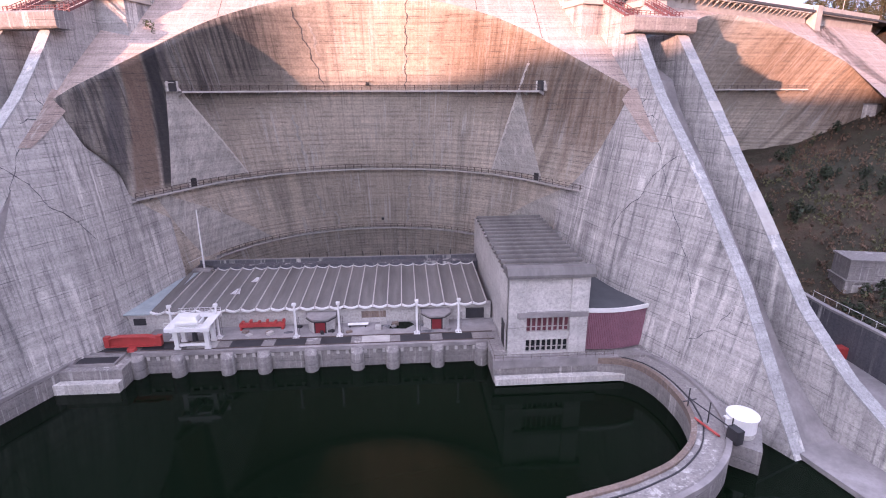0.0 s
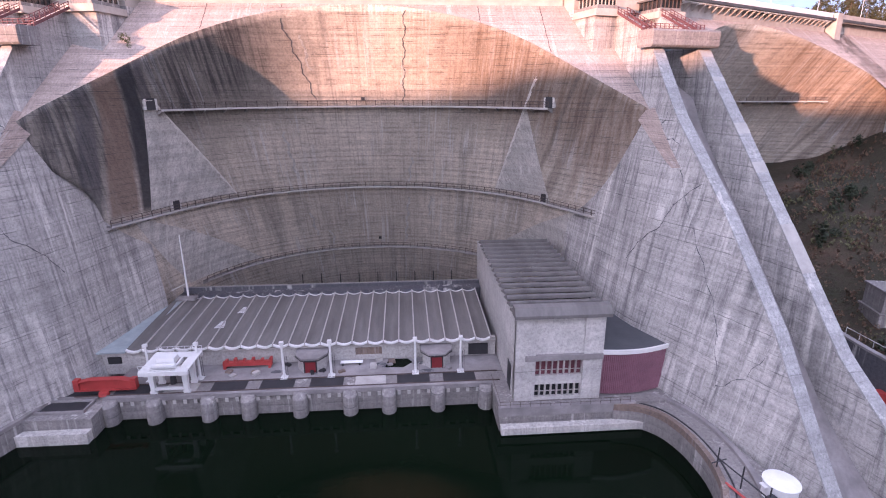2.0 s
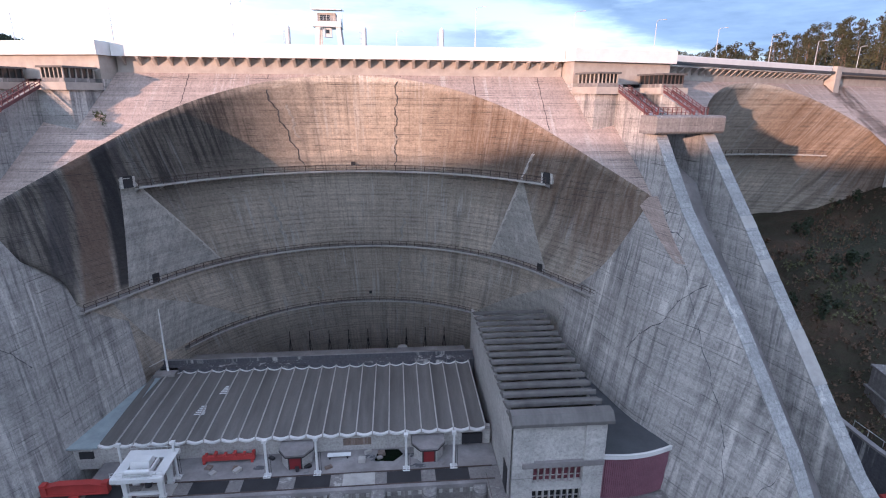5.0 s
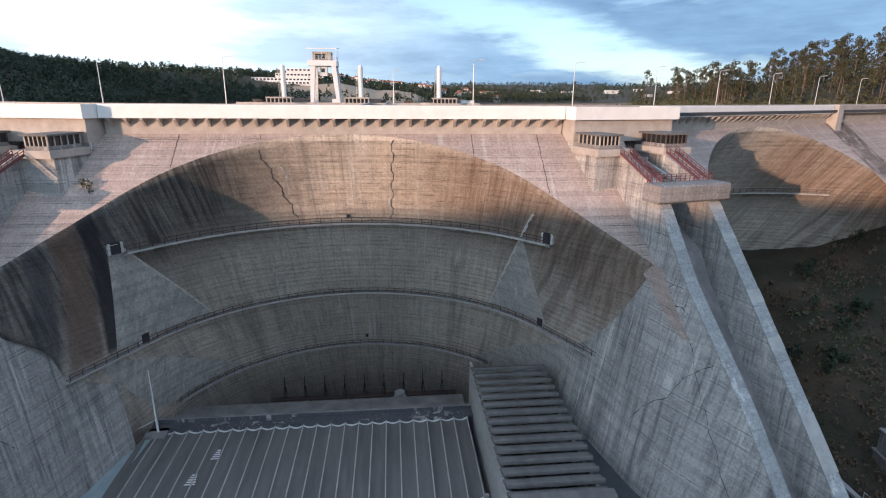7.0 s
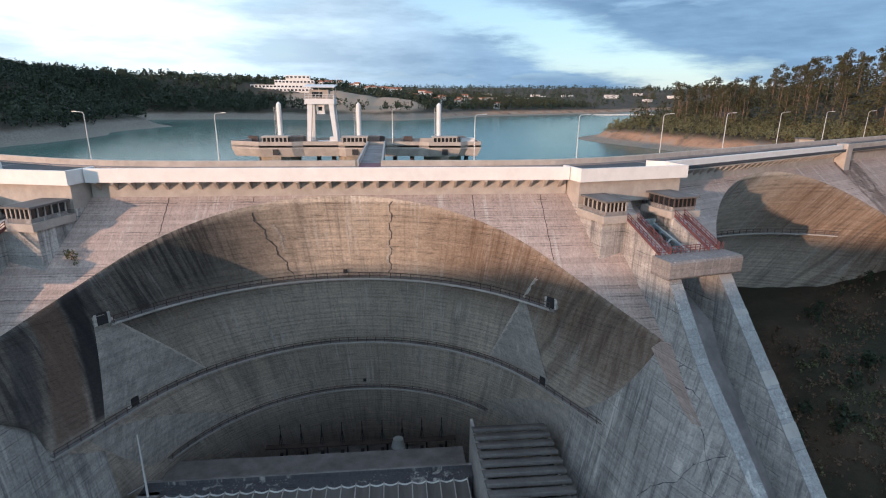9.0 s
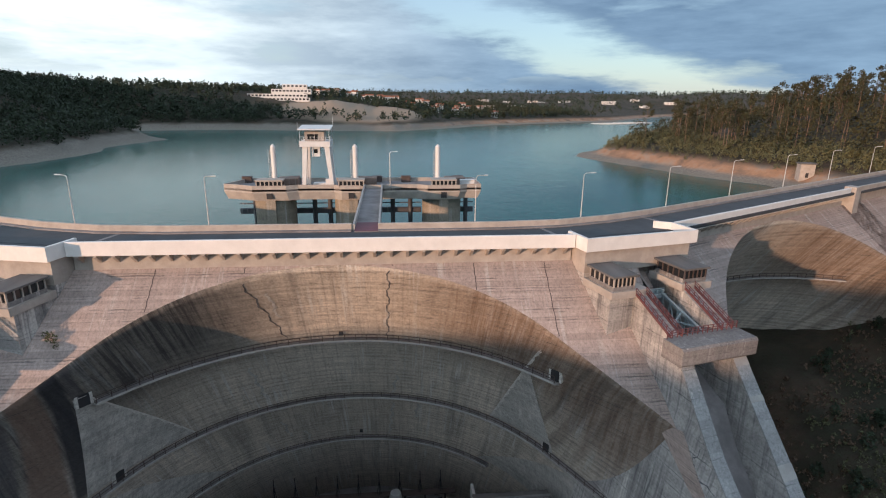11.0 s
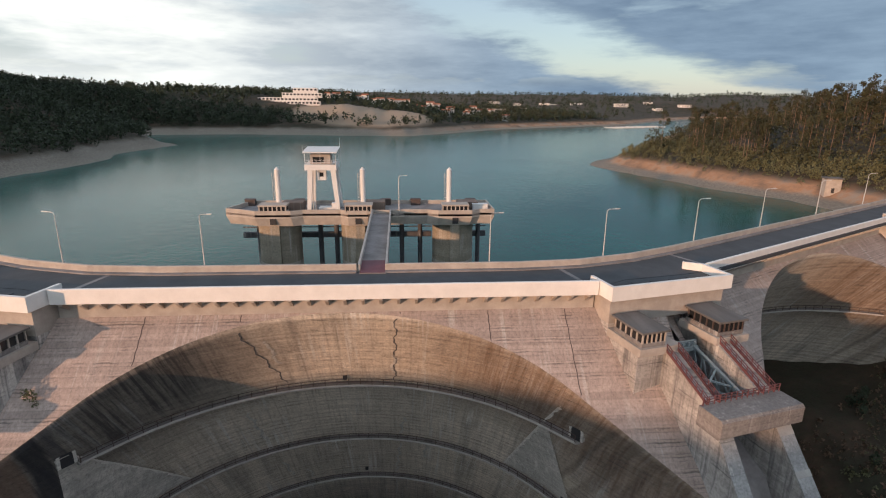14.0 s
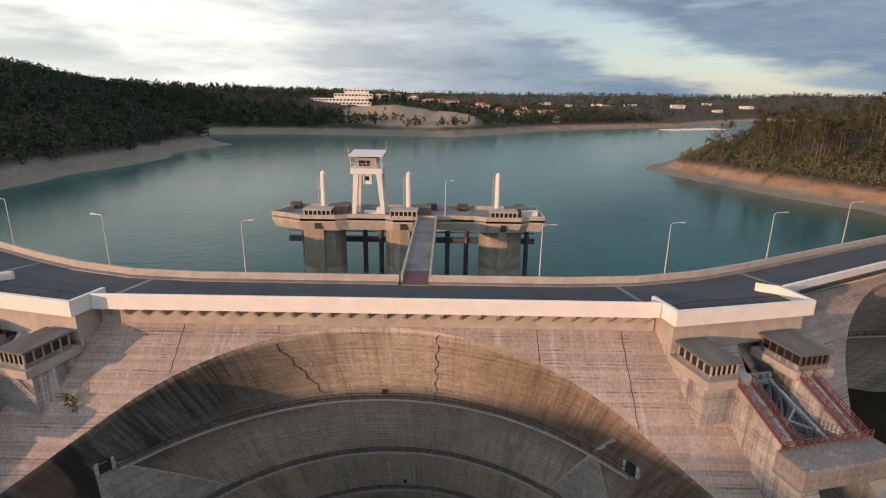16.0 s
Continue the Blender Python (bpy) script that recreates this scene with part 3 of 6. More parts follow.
def build_buttress(name, mir, label):
    m = FRAME_E if mir > 0 else Matrix.Diagonal((-1, 1, 1, 1)) @ FRAME_E

    def put(me):
        me.v = [tuple(m @ Vector(p)) for p in me.v]
        return me

    b = thing(name, label, "buttress", kind="structure")
    off = 0.0 if mir > 0 else 1.2      # the shaded buttress stands a little further out
    FLARE["k"] = off
    part("inner_chute_wall", put(chute_wall(LEFT_Z, -0.6 + off, 1.0 + off, True, 0.0)), M_WALL, b)
    part("outer_chute_wall", put(chute_wall(RIGHT_Z, 10.4 + off, 12.5 + off, False, 0.10)), M_WALL, b)
    for tab, p0, p1 in ((LEFT_Z, -1.0 + off, 1.05 + off), (RIGHT_Z, 10.35 + off, 12.55 + off)):
        cap = Mesh()
        qs = [q for q in np.arange(0.0, tab[-1][0], -1.4)]
        cap.loft([[(p0 + inset(tab, q), q, along(tab, q) - 0.25), (p0 + inset(tab, q), q, along(tab, q) + 0.12), (p1 + inset(tab, q), q, along(tab, q) + 0.12), (p1 + inset(tab, q), q, along(tab, q) - 0.25)] for q in qs])
        part("wall_coping", put(cap), M_TOP, b, "paler worn concrete coping")
    for q0, q1 in ((0.0, -0.8), (-3.4, -3.9), (-8.9, -10.1), (-13.2, -14.3), (-19.5, -24.0)):
        blk = Mesh().loft([[(10.3 + off + inset(RIGHT_Z, q), q, along(RIGHT_Z, q) + 0.05), (10.3 + off + inset(RIGHT_Z, q), q, along(RIGHT_Z, q) + 0.16), (12.6 + off + inset(RIGHT_Z, q), q, along(RIGHT_Z, q) + 0.16), (12.6 + off + inset(RIGHT_Z, q), q, along(RIGHT_Z, q) + 0.05)] for q in np.linspace(q0, q1, 4)])
        part("coping_repair", put(blk), M_RIB, b, "white repaired coping length")
    floor_ = Mesh()
    qs = list(np.arange(12, -75, -3.0))
    top = [max(along(RIGHT_Z, q) - 8.5, 0.6 - 0.02 * (q + 40)) if q < 0 else 47.0 + q * 0.5 for q in qs]
    floor_.loft([[(0.9, q, z - 3), (0.9, q, z), (7.9, q, z), (7.9, q, z - 3)] for q, z in zip(qs, top)])
    part("chute_floor", put(floor_), M_DECK, b)
    # piers under the gate cabins
    for p0, p1 in ((-4.7, 1.0), (7.7, 12.5)):
        part("pier", put(Mesh().box(p0, p1, 11.0, 22.0, 49.0, 60.6)), M_WALL, b)
        part("pier_ledge", put(Mesh().box(p0 - 0.35, p1 + 0.35, 10.2, 17.5, 60.2, 61.3)), M_BAND, b)
    # head block behind the gates
    part("head_wall", put(Mesh().box(-4.9, 14.9, 17.6, 30.0, 61.9, 65.6)), M_BAND, b, "sunlit pale concrete head wall")
    part("inner_block", put(Mesh().box(-4.9, -1.0, 17.6, 30.0, 54.0, 61.9)), M_WALL, b)
    part("outer_block", put(Mesh().box(9.5, 14.9, 17.6, 30.0, 54.0, 61.9)), M_WALL, b)
    ring = [(-5.3, 22.3), (-5.3, 16.8), (15.6, 16.8), (15.6, 22.6), (13.2, 24.6), (13.2, 24.2), (15.1, 22.4), (15.1, 17.3), (-4.8, 17.3), (-4.8, 22.3)]
    part("parapet", put(Mesh().prism([(p, q, 65.5) for p, q in ring], (0, 0, 2.1))), M_WHITE, b, "white painted parapet")
    part("deck_slab", put(Mesh().box(-4.9, 15.2, 17.2, 30.0, 65.6, 66.35)), M_ROAD, b)
    # cross beam at the lower end of the gate bay
    beam = Mesh().prism([(-1.9, -0.6, 54.6), (-1.9, 2.8, 54.6), (-1.9, 2.8, 57.2), (-1.9, -0.6, 57.2), (-1.9, -0.9, 56.9), (-1.9, -0.9, 54.9)], (12.5, 0, 0))
    part("cross_beam", put(beam), M_QUAY, b, "brown weathered concrete cross beam")
    return b, m, put


built = [build_buttress("buttress_east", 1, "tall concrete buttress carrying a spillway chute"),
         build_buttress("buttress_west", -1, "tall shaded concrete buttress carrying a spillway chute")]

# ---- crest road ----


def crest_line(s):
    """Front edge of the roadway from the middle outwards, to one side."""
    e = [(0, 109.5), (37.0, 109.5), (41.0, 112.5), (57.5, 116.0)]
    c, sn = math.cos(radians(WING)), math.sin(radians(WING))
    e += [(57.5 + c * d, 116.0 + sn * d) for d in (20, 45, 75, 110, 160)]
    return [(s * x, y) for x, y in e]


def crest_back(s):
    e = [(0, 118.6), (28, 118.7), (38, 119.8), (48, 122.8), (58, 127.4)]
    c, sn = math.cos(radians(WING)), math.sin(radians(WING))
    e += [(58 + c * d, 127.4 + sn * d) for d in (18, 43, 73, 108, 158)]
    return [(s * x, y) for x, y in e]


road = Mesh()
fr = list(reversed(crest_line(-1)))[:-1] + crest_line(1)
bk = list(reversed(crest_back(-1)))[:-1] + crest_back(1)


def resample(pts, n):
    p = np.array(pts)
    d = np.r_[0, np.cumsum(np.hypot(*np.diff(p, axis=0).T))]
    t = np.linspace(0, d[-1], n)
    return np.c_[np.interp(t, d, p[:, 0]), np.interp(t, d, p[:, 1])]


fa, ba = resample(fr, 81), resample(bk, 81)
road.loft([[(a[0], a[1], ROADZ - 0.6), (a[0], a[1], ROADZ), (b[0], b[1], ROADZ), (b[0], b[1], ROADZ - 0.6)] for a, b in zip(fa, ba)])
solid("road", road, M_ROAD, "grey asphalt roadway on the dam crest", "road", kind="structure")


def ribbon(line, prof):
    """Sweeps a profile of (offset upstream, height) along a plan line."""
    p = np.array(line)
    t = np.gradient(p, axis=0)
    t /= np.hypot(t[:, 0], t[:, 1])[:, None]
    nrm = np.c_[-t[:, 1], t[:, 0]]
    return Mesh().loft([[(a[0] + n_[0] * o, a[1] + n_[1] * o, z) for o, z in prof] for a, n_ in zip(p, nrm)])


GAP = (2.2, 6.6)       # opening for the footbridge
mid_i = [i for i, p in enumerate(ba) if p[0] > GAP[0]][0]
left_b = np.vstack([ba[:mid_i], [[GAP[0], 118.6]]]) if ba[mid_i - 1][0] < GAP[0] else ba[:mid_i]
right_b = np.vstack([[[GAP[1], 118.6]], [p for p in ba if p[0] > GAP[1]]])
up = thing("parapet_upstream", "cream painted low parapet on the lake side", "parapet", kind="structure")
for ln in (left_b, right_b):
    part("wall_length", ribbon(ln, [(0, 66.3), (0, 67.5), (0.08, TOP), (0.42, TOP), (0.5, 67.5), (0.5, 60.0), (0.3, 60.0), (0.3, 66.3)]), M_BAND, up)
    part("kerb", ribbon(ln, [(-0.9, 66.3), (-0.9, 66.62), (0.0, 66.62), (0.0, 66.3)]), M_DECK, up)
body_b = ribbon(ba, [(0.4, 54.0), (0.4, 66.0), (-3.0, 66.0), (-3.0, 63.5)])
solid("wall_upstream", body_b, M_WALL, "upstream concrete face of the dam", "wall", kind="structure")

# ---- water ----
solid("water_tail", Mesh().add([(-400, -700, 0), (400, -700, 0), (400, 100, 0), (-400, 100, 0)], [(0, 1, 2, 3)]), M_TAIL, "still dark green river water below the dam", "water", kind="structure")
solid("water_lake", Mesh().add([(p[0], p[1] + 2.4, LAKE) for p in ba] + [(2500, 300, LAKE), (2500, 3200, LAKE), (-900, 3200, LAKE), (-900, 300, LAKE)], [tuple(range(len(ba) + 4))]), M_LAKE, "rippled teal reservoir water", "water", kind="structure")

# ---- ground: one sheet out to the horizon ----
SHORE = [(-120, 150), (-150, 190), (-192, 275), (-196, 338), (-187, 402), (-202, 470), (-190, 542), (-232, 592), (-280, 680),
         (-174, 706), (-60, 690), (22, 690), (90, 770), (158, 860), (250, 930), (345, 1000), (470, 1080), (640, 1300), (900, 1560), (980, 1500),
         (800, 1230), (640, 980), (470, 800), (330, 690), (255, 560), (192, 470), (136, 396), (148, 350), (163, 300), (184, 250), (190, 215),
         (160, 185), (104, 148), (57, 122), (0, 113), (-57, 122)]


def lake_distance(x, y):
    """Signed distance to the shore line: negative in the lake."""
    p = np.array(SHORE, float)
    q = np.roll(p, -1, axis=0)
    best = np.full(x.shape, 1e9)
    inside = np.zeros(x.shape, bool)
    for (ax, ay), (bx, by) in zip(p, q):
        dx, dy = bx - ax, by - ay
        t = np.clip(((x - ax) * dx + (y - ay) * dy) / (dx * dx + dy * dy), 0, 1)
        best = np.minimum(best, np.hypot(x - ax - t * dx, y - ay - t * dy))
        cross = ((ay > y) != (by > y)) & (x < (bx - ax) * (y - ay) / (by - ay + 1e-9) + ax)
        inside ^= cross
    return np.where(inside, -best, best)


def waves(x, y, s, seed):
    r = np.random.RandomState(seed)
    out = np.zeros(np.shape(x))
    for i in range(7):
        a, ph = r.uniform(0, 6.28), r.uniform(0, 6.28)
        k = (1.0 + 0.55 * i) / s
        out = out + np.sin((x * math.cos(a) + y * math.sin(a)) * k * 6.28 + ph) / (1 + 0.7 * i)
    return out / 2.6


def sstep(a, b, x):
    t = np.clip((x - a) / (b - a), 0, 1)
    return t * t * (3 - 2 * t)


def ground_z(x, y):
    x, y = np.asarray(x, float), np.asarray(y, float)
    d = lake_distance(x, y) + 3.0 * waves(x, y, 60, 5)
    bank = np.where(d < 0, np.maximum(d * 0.35, -14), 0.16 * np.clip(d, 0, 13) + 0.75 * np.clip(d - 13, 0, 6) + 0.2 * np.clip(d - 19, 0, 12) + 0.03 * np.clip(d - 31, 0, 300)) + 0.5 * waves(x, y, 14, 17) * sstep(4, 14, d)
    rise = sstep(10, 190, d)
    far = np.hypot(x - 9, y - 40)
    left = np.exp(-(((x + 350) / 200) ** 2 + ((y - 620) / 280) ** 2)) * 54 + np.exp(-(((x + 330) / 110) ** 2 + ((y - 330) / 150) ** 2)) * 10
    back = np.exp(-(((x + 220) / 330) ** 2 + ((y - 1050) / 230) ** 2)) * 24
    mound = np.exp(-(((x + 70) / 45) ** 2 + ((y - 800) / 60) ** 2)) * 13 + np.exp(-(((x - 25) / 40) ** 2 + ((y - 830) / 60) ** 2)) * 10
    right = np.exp(-(((x - 400) / 200) ** 2 + ((y - 330) / 230) ** 2)) * 26
    hills = 3 + left + back + right + 4 * waves(x, y, 420, 3) + 60 * sstep(1300, 3300, far) + 12 * waves(x, y, 900, 8) * sstep(1200, 2200, far)
    up = LAKE + bank + rise * hills + mound * sstep(5, 30, d) + 1.2 * waves(x, y, 35, 9) * sstep(4, 40, d)
    # below the dam: the river bed and its two banks
    side = np.abs(x) - 66.0
    toe = 165.0 + 0.53 * np.maximum(np.abs(x) - 57, 0) - 38 * sstep(118, 150, np.abs(x)) + 22 * (1 - sstep(36, 56, np.abs(x)))
    hill = 6.5 + 0.2 * np.maximum(side - 12, 0) + 0.42 * np.clip(y - 86, 0, 32) * sstep(10, 32, side) + 0.5 * np.maximum(side - 58, 0)
    hill = np.minimum(hill, np.where(x < 0, 66.0, 140.0))
    shelf = 2.0 + 0.05 * np.clip(y - 60, -30, 60)
    down = np.where(side < -2, -8.0 - 24.0 * sstep(100, 108, y), np.where(side < 13.5, shelf, np.maximum(hill, shelf)))
    down = down + 0.9 * waves(x, y, 26, 4) * sstep(12, 26, side) + 0.5 * waves(x, y, 9, 6) * sstep(12, 26, side)
    # the river bends away and a wooded ridge closes the valley
    far_ridge = 80 + 4 * waves(x, y, 260, 12)
    close = sstep(-300, -420, y)
    down = down * (1 - close) + np.maximum(down, far_ridge) * close
    spur = 101 + np.clip(0.19 * (-190 - y), -6, 30) + 2.5 * waves(x, y, 260, 12) + 1.2 * waves(x, y, 45, 14)
    spur = 70 + (spur - 70) * sstep(-420, -350, x)
    west = sstep(-260, -330, x)
    down = down * (1 - west) + np.maximum(down * 0.5, spur) * west
    mixf = sstep(-6, 14, y - toe)
    return down * (1 - mixf) + up * mixf


def graded(lo, hi, mid, fine, grow=1.06):
    a, step = [mid], fine
    while a[-1] < hi:
        step = fine if abs(a[-1] - mid) < 150 else step * grow
        a.append(a[-1] + step)
    b, step = [mid], fine
    while b[-1] > lo:
        step = fine if abs(b[-1] - mid) < 150 else step * grow
        b.append(b[-1] - step)
    return np.array(sorted(set(a + b)))


gx, gy = graded(-2600, 3000, 60, 3.2, 1.025), graded(-1500, 4200, 180, 3.2, 1.02)
GX, GY = np.meshgrid(gx, gy)
GZ = ground_z(GX, GY)
nv = len(gx)
verts = np.c_[GX.ravel(), GY.ravel(), GZ.ravel()]
ii = (np.arange(len(gy) - 1)[:, None] * nv + np.arange(nv - 1)[None, :]).ravel()
quads = np.c_[ii, ii + 1, ii + nv + 1, ii + nv]
gm = bpy.data.meshes.new("ground")
gm.from_pydata(verts.tolist(), [], quads.tolist())
gm.polygons.foreach_set("use_smooth", [True] * len(gm.polygons))
gm.materials.append(M_GROUND)
ground = tagged(new("ground", gm), "hilly ground with bare reddish lake banks and dry scrub", "ground", "", "structure")


# ---- stained pads and strips on the middle vault ----
def vault_y(x, z):
    row = vault_row(z)
    xs, ys = [p[0] for p in row], [p[1] for p in row]
    return float(np.interp(abs(x), xs, ys))


def vault_patch(name, z0, z1, left, right, mat, lift, label):
    """A thin skin over the vault between two edges given as functions of height."""
    rings = []
    for j in range(41):
        z = z0 + (z1 - z0) * j / 40
        a, b = left(z), right(z)
        xs = [a + (b - a) * i / 8 for i in range(9)]
        rings.append([(x, vault_y(x, z) - lift, z) for x in xs])
    return solid(name, Mesh().loft(rings, False), mat, label, "wall facing", kind="structure", smooth=True)


M_PAD = concrete("pale_pad_concrete", (0.66, 0.63, 0.59), (0.13, 0.125, 0.125), 0.75, 2.4, white=0.9, joint=0.3)
M_LIME = simple("lime_crust", (0.74, 0.71, 0.67), 0.9, var=0.35, scale=4.0)
M_BROWN = concrete("brown_run_concrete", (0.27, 0.20, 0.165), (0.07, 0.06, 0.06), 0.7, 9.0, white=0.2)
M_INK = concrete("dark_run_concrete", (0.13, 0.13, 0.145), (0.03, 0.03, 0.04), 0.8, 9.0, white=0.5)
for s, top_z, o0, o1, i0, i1 in ((-1, 46.8, 36.0, 0.18, 34.6, 0.31), (1, 50.6, 30.9, 0.33, 31.3, 0.145)):
    vault_patch("facing_upper", 27.0, top_z, lambda z: s * max(o0 + o1 * (45.0 - z), i0 - i1 * (top_z - z) + 0.1), lambda z: s * (i0 - i1 * (top_z - z)), M_PAD, 0.3, "pale lime-streaked wedge of newer concrete")
    rag = lambda z: 0.22 + 0.2 * math.sin(z * 2.3) + 0.16 * math.sin(z * 5.9 + s)
    vault_patch("lime_edge", 27.0, top_z - 0.4, lambda z: s * (i0 - i1 * (top_z - z) + 0.05 + 0.6 * rag(z)), lambda z: s * (i0 - i1 * (top_z - z) - 0.12), M_LIME, 0.36, "white ragged lime crust along the wedge")
    vault_patch("facing_lower", 8.5, 25.6, lambda z: s * (41.0 - 0.12 * (25.6 - z)), lambda z: s * (39.6 - 0.72 * (25.0 - z)), M_PAD, 0.3, "pale lime-streaked wedge of newer concrete")

for x0, x1, z0, z1, mt in ((-13.8, -10.0, 46.5, 60.5, M_INK), (8.2, 7.8, 46.0, 62.0, M_INK), (9.5, 8.6, 27.0, 33.5, M_PAD), (8.6, 7.6, 9.0, 23.0, M_PAD), (-11.6, -11.0, 9.0, 13.5, M_PAD), (-17.5, -16.6, 29.0, 40.0, M_PAD), (-10.8, -10.2, 52.0, 58.0, M_PAD), (14.0, 13.6, 18.0, 23.5, M_PAD), (-15.5, -14.9, 12.5, 19.5, M_PAD), (7.9, 7.4, 48.0, 53.0, M_PAD)):
    wd = 0.14 if mt is M_INK else 0.32
    mid_ = lambda z: x0 + (x1 - x0) * (z1 - z) / (z1 - z0) + 0.25 * math.sin(z * 1.7 + x0) + 0.1 * math.sin(z * 5.1)
    vault_patch("joint" if mt is M_INK else "lime_run", z0, z1, lambda z: mid_(z) - wd * (0.5 + 0.5 * math.sin(z * 0.9 + x1) ** 2), lambda z: mid_(z) + wd * (0.5 + 0.5 * math.sin(z * 1.3) ** 2), mt, 0.06, "open joint in the concrete" if mt is M_INK else "pale lime run down the concrete")

# ---- inspection galleries on the vaults ----
def gallery_line(z, x0, x1, step=1.0):
    xs = np.linspace(x0, x1, 160)
    p = np.array([(x, vault_y(x, z)) for x in xs])
    return resample(p, int(np.hypot(*np.diff(p, axis=0).T).sum() / step))


POST = Mesh().box(-0.05, 0.05, -0.05, 0.05, 0, 1.1).make("post", M_RAIL)
BRACKET = Mesh().prism([(-0.12, 0, -0.25), (-0.12, -1.25, -0.25), (-0.12, -1.25, -0.4), (-0.12, 0, -0.95)], (0.24, 0, 0)).make("bracket", M_RIB)


def build_gallery(z, x0, x1, m, label):
    ln = gallery_line(z, x0, x1)
    gal = thing("inspection_gallery", label, "walkway", m, group="inspection galleries")
    part("deck", ribbon(ln, [(0.3, z - 0.25), (0.3, z), (-1.3, z), (-1.3, z - 0.25)]), M_DECK, gal)
    part("edge_beam", ribbon(ln, [(-1.3, z - 0.3), (-1.3, z + 0.05), (-1.42, z + 0.05), (-1.42, z - 0.3)]), M_RIB, gal, "pale edge beam")
    for h in (0.55, 1.1):
        part("handrail", ribbon(ln, [(-1.28, z + h - 0.04), (-1.28, z + h + 0.04), (-1.36, z + h + 0.04), (-1.36, z + h - 0.04)]), M_RAIL, gal)
    t = np.gradient(ln, axis=0)
    t /= np.hypot(t[:, 0], t[:, 1])[:, None]
    for i in range(0, len(ln), 2):
        ang = math.degrees(math.atan2(t[i, 1], t[i, 0]))
        nx, ny = t[i, 1], -t[i, 0]
        ob = part("post", POST, M_RAIL, gal)
        ob.matrix_basis = pose(ln[i, 0] + nx * 1.32, ln[i, 1] + ny * 1.32, z, 0, 0, ang)
        if i % 4 == 0:
            ob = part("bracket", BRACKET, M_RIB, gal)
            ob.matrix_basis = pose(ln[i, 0], ln[i, 1], z, 0, 0, ang)
    return gal


build_gallery(45.2, -34.6, 34.6, CENTRE, "rusty railed concrete walkway high on the vault")
build_gallery(26.2, -43.4, 43.2, CENTRE, "rusty railed concrete walkway round the middle of the vault")
build_gallery(7.7, -37.8, 30.0, CENTRE, "rusty railed concrete walkway low on the vault")
build_gallery(45.2, -34.0, 33.6, EAST, "rusty railed concrete walkway on the side vault")
build_gallery(24.0, 2.0, 33.6, EAST, "low railed walkway at the foot of the side vault")


def gallery_door(x, z, label):
    y = vault_y(x, z + 1)
    y2 = vault_y(x + 0.5, z + 1)
    ang = math.degrees(math.atan2(y2 - y, 0.5))
    d = thing("gallery_door", label, "doorway", pose(x, y - 0.25, z, 0, 0, ang), group="gallery doorways")
    arch = [(-0.75, 0), (-0.75, 1.5)] + [(0.75 * math.cos(a), 1.5 + 0.75 * math.sin(a)) for a in np.linspace(math.pi, 0, 9)] + [(0.75, 0)]
    outer = [(-1.15, 0), (-1.15, 1.6)] + [(1.15 * math.cos(a), 1.6 + 1.15 * math.sin(a)) for a in np.linspace(math.pi, 0, 9)] + [(1.15, 0)]
    part("frame", Mesh().prism([(u, -0.2, w) for u, w in outer], (0, 0.6, 0)), M_PAD, d)
    # no recess is cut: a flat black panel gives the darkness inside
    part("opening", Mesh().prism([(u, -0.24, w) for u, w in arch], (0, 0.3, 0)), M_DARK, d, "flat black panel for the unlit opening")


gallery_door(-35.0, 45.2, "small dark arched doorway onto the upper walkway")
gallery_door(34.0, 45.2, "small dark arched doorway onto the upper walkway")
gallery_door(-36.8, 26.2, "small dark arched doorway onto the middle walkway")
gallery_door(36.2, 26.2, "small dark arched doorway onto the middle walkway")
for x, z in ((-0.6, 46.6), (0.8, 10.4)):
    solid("junction_box", Mesh().box(x - 0.35, x + 0.35, vault_y(x, z) - 0.5, vault_y(x, z) + 0.1, z - 0.35, z + 0.35), M_DARK, "small dark metal box on the vault", "box")

# ---- quay in front of the power station ----
quay = thing("quay", "stained concrete quay along the river", "quay", kind="structure")
part("body", Mesh().box(-38.6, 20.6, 80.6, 92.0, -8, 3.9), M_QUAY, quay)
part("apron", Mesh().box(-38.6, 22.9, 83.9, 125.0, 3.0, 4.05), M_DECK, quay)
part("coping", Mesh().box(-38.6, 20.6, 80.2, 81.0, 3.3, 4.0), M_DECK, quay)
nose = Mesh()
prof = [(-1.15, 2.4), (-1.15, 0.0)] + [(1.15 * math.cos(a), 1.15 * math.sin(a)) for a in np.linspace(math.pi, 2 * math.pi, 11)] + [(1.15, 0.0), (1.15, 2.4)]
nose.loft([[(x, y * 1.15, -7) for x, y in prof], [(x, y * 1.15, 1.2) for x, y in prof], [(x, y, 3.0) for x, y in prof], [(x * 0.9, y * 0.6 + 0.4, 3.7) for x, y in prof]])
nose_me = nose.make("pier_nose", M_QUAY)
for x in (-37.6, -31.2, -23.2, -17.2, -9.4, -1.7, 4.3, 12.0, 19.6):
    ob = part("pier_nose", nose_me, M_QUAY, quay)
    ob.location = (x, 80.0, 0)
slab = Mesh().box(-2.6, 2.6, 81.1, 83.7, 3.9, 4.02).make("gate_cover", M_DARK)
for x in (-35.0, -20.6, -13.2, -5.5, 8.2, 15.6):
    ob = part("gate_cover", slab, M_DARK, quay, "dark steel gate cover")
    ob.location.x = x
for x in (-27.8, 1.4):
    part("patch_slab", Mesh().box(x - 2.4, x + 2.4, 81.1, 83.7, 3.9, 4.06), M_RIB, quay, "pale patched slab")
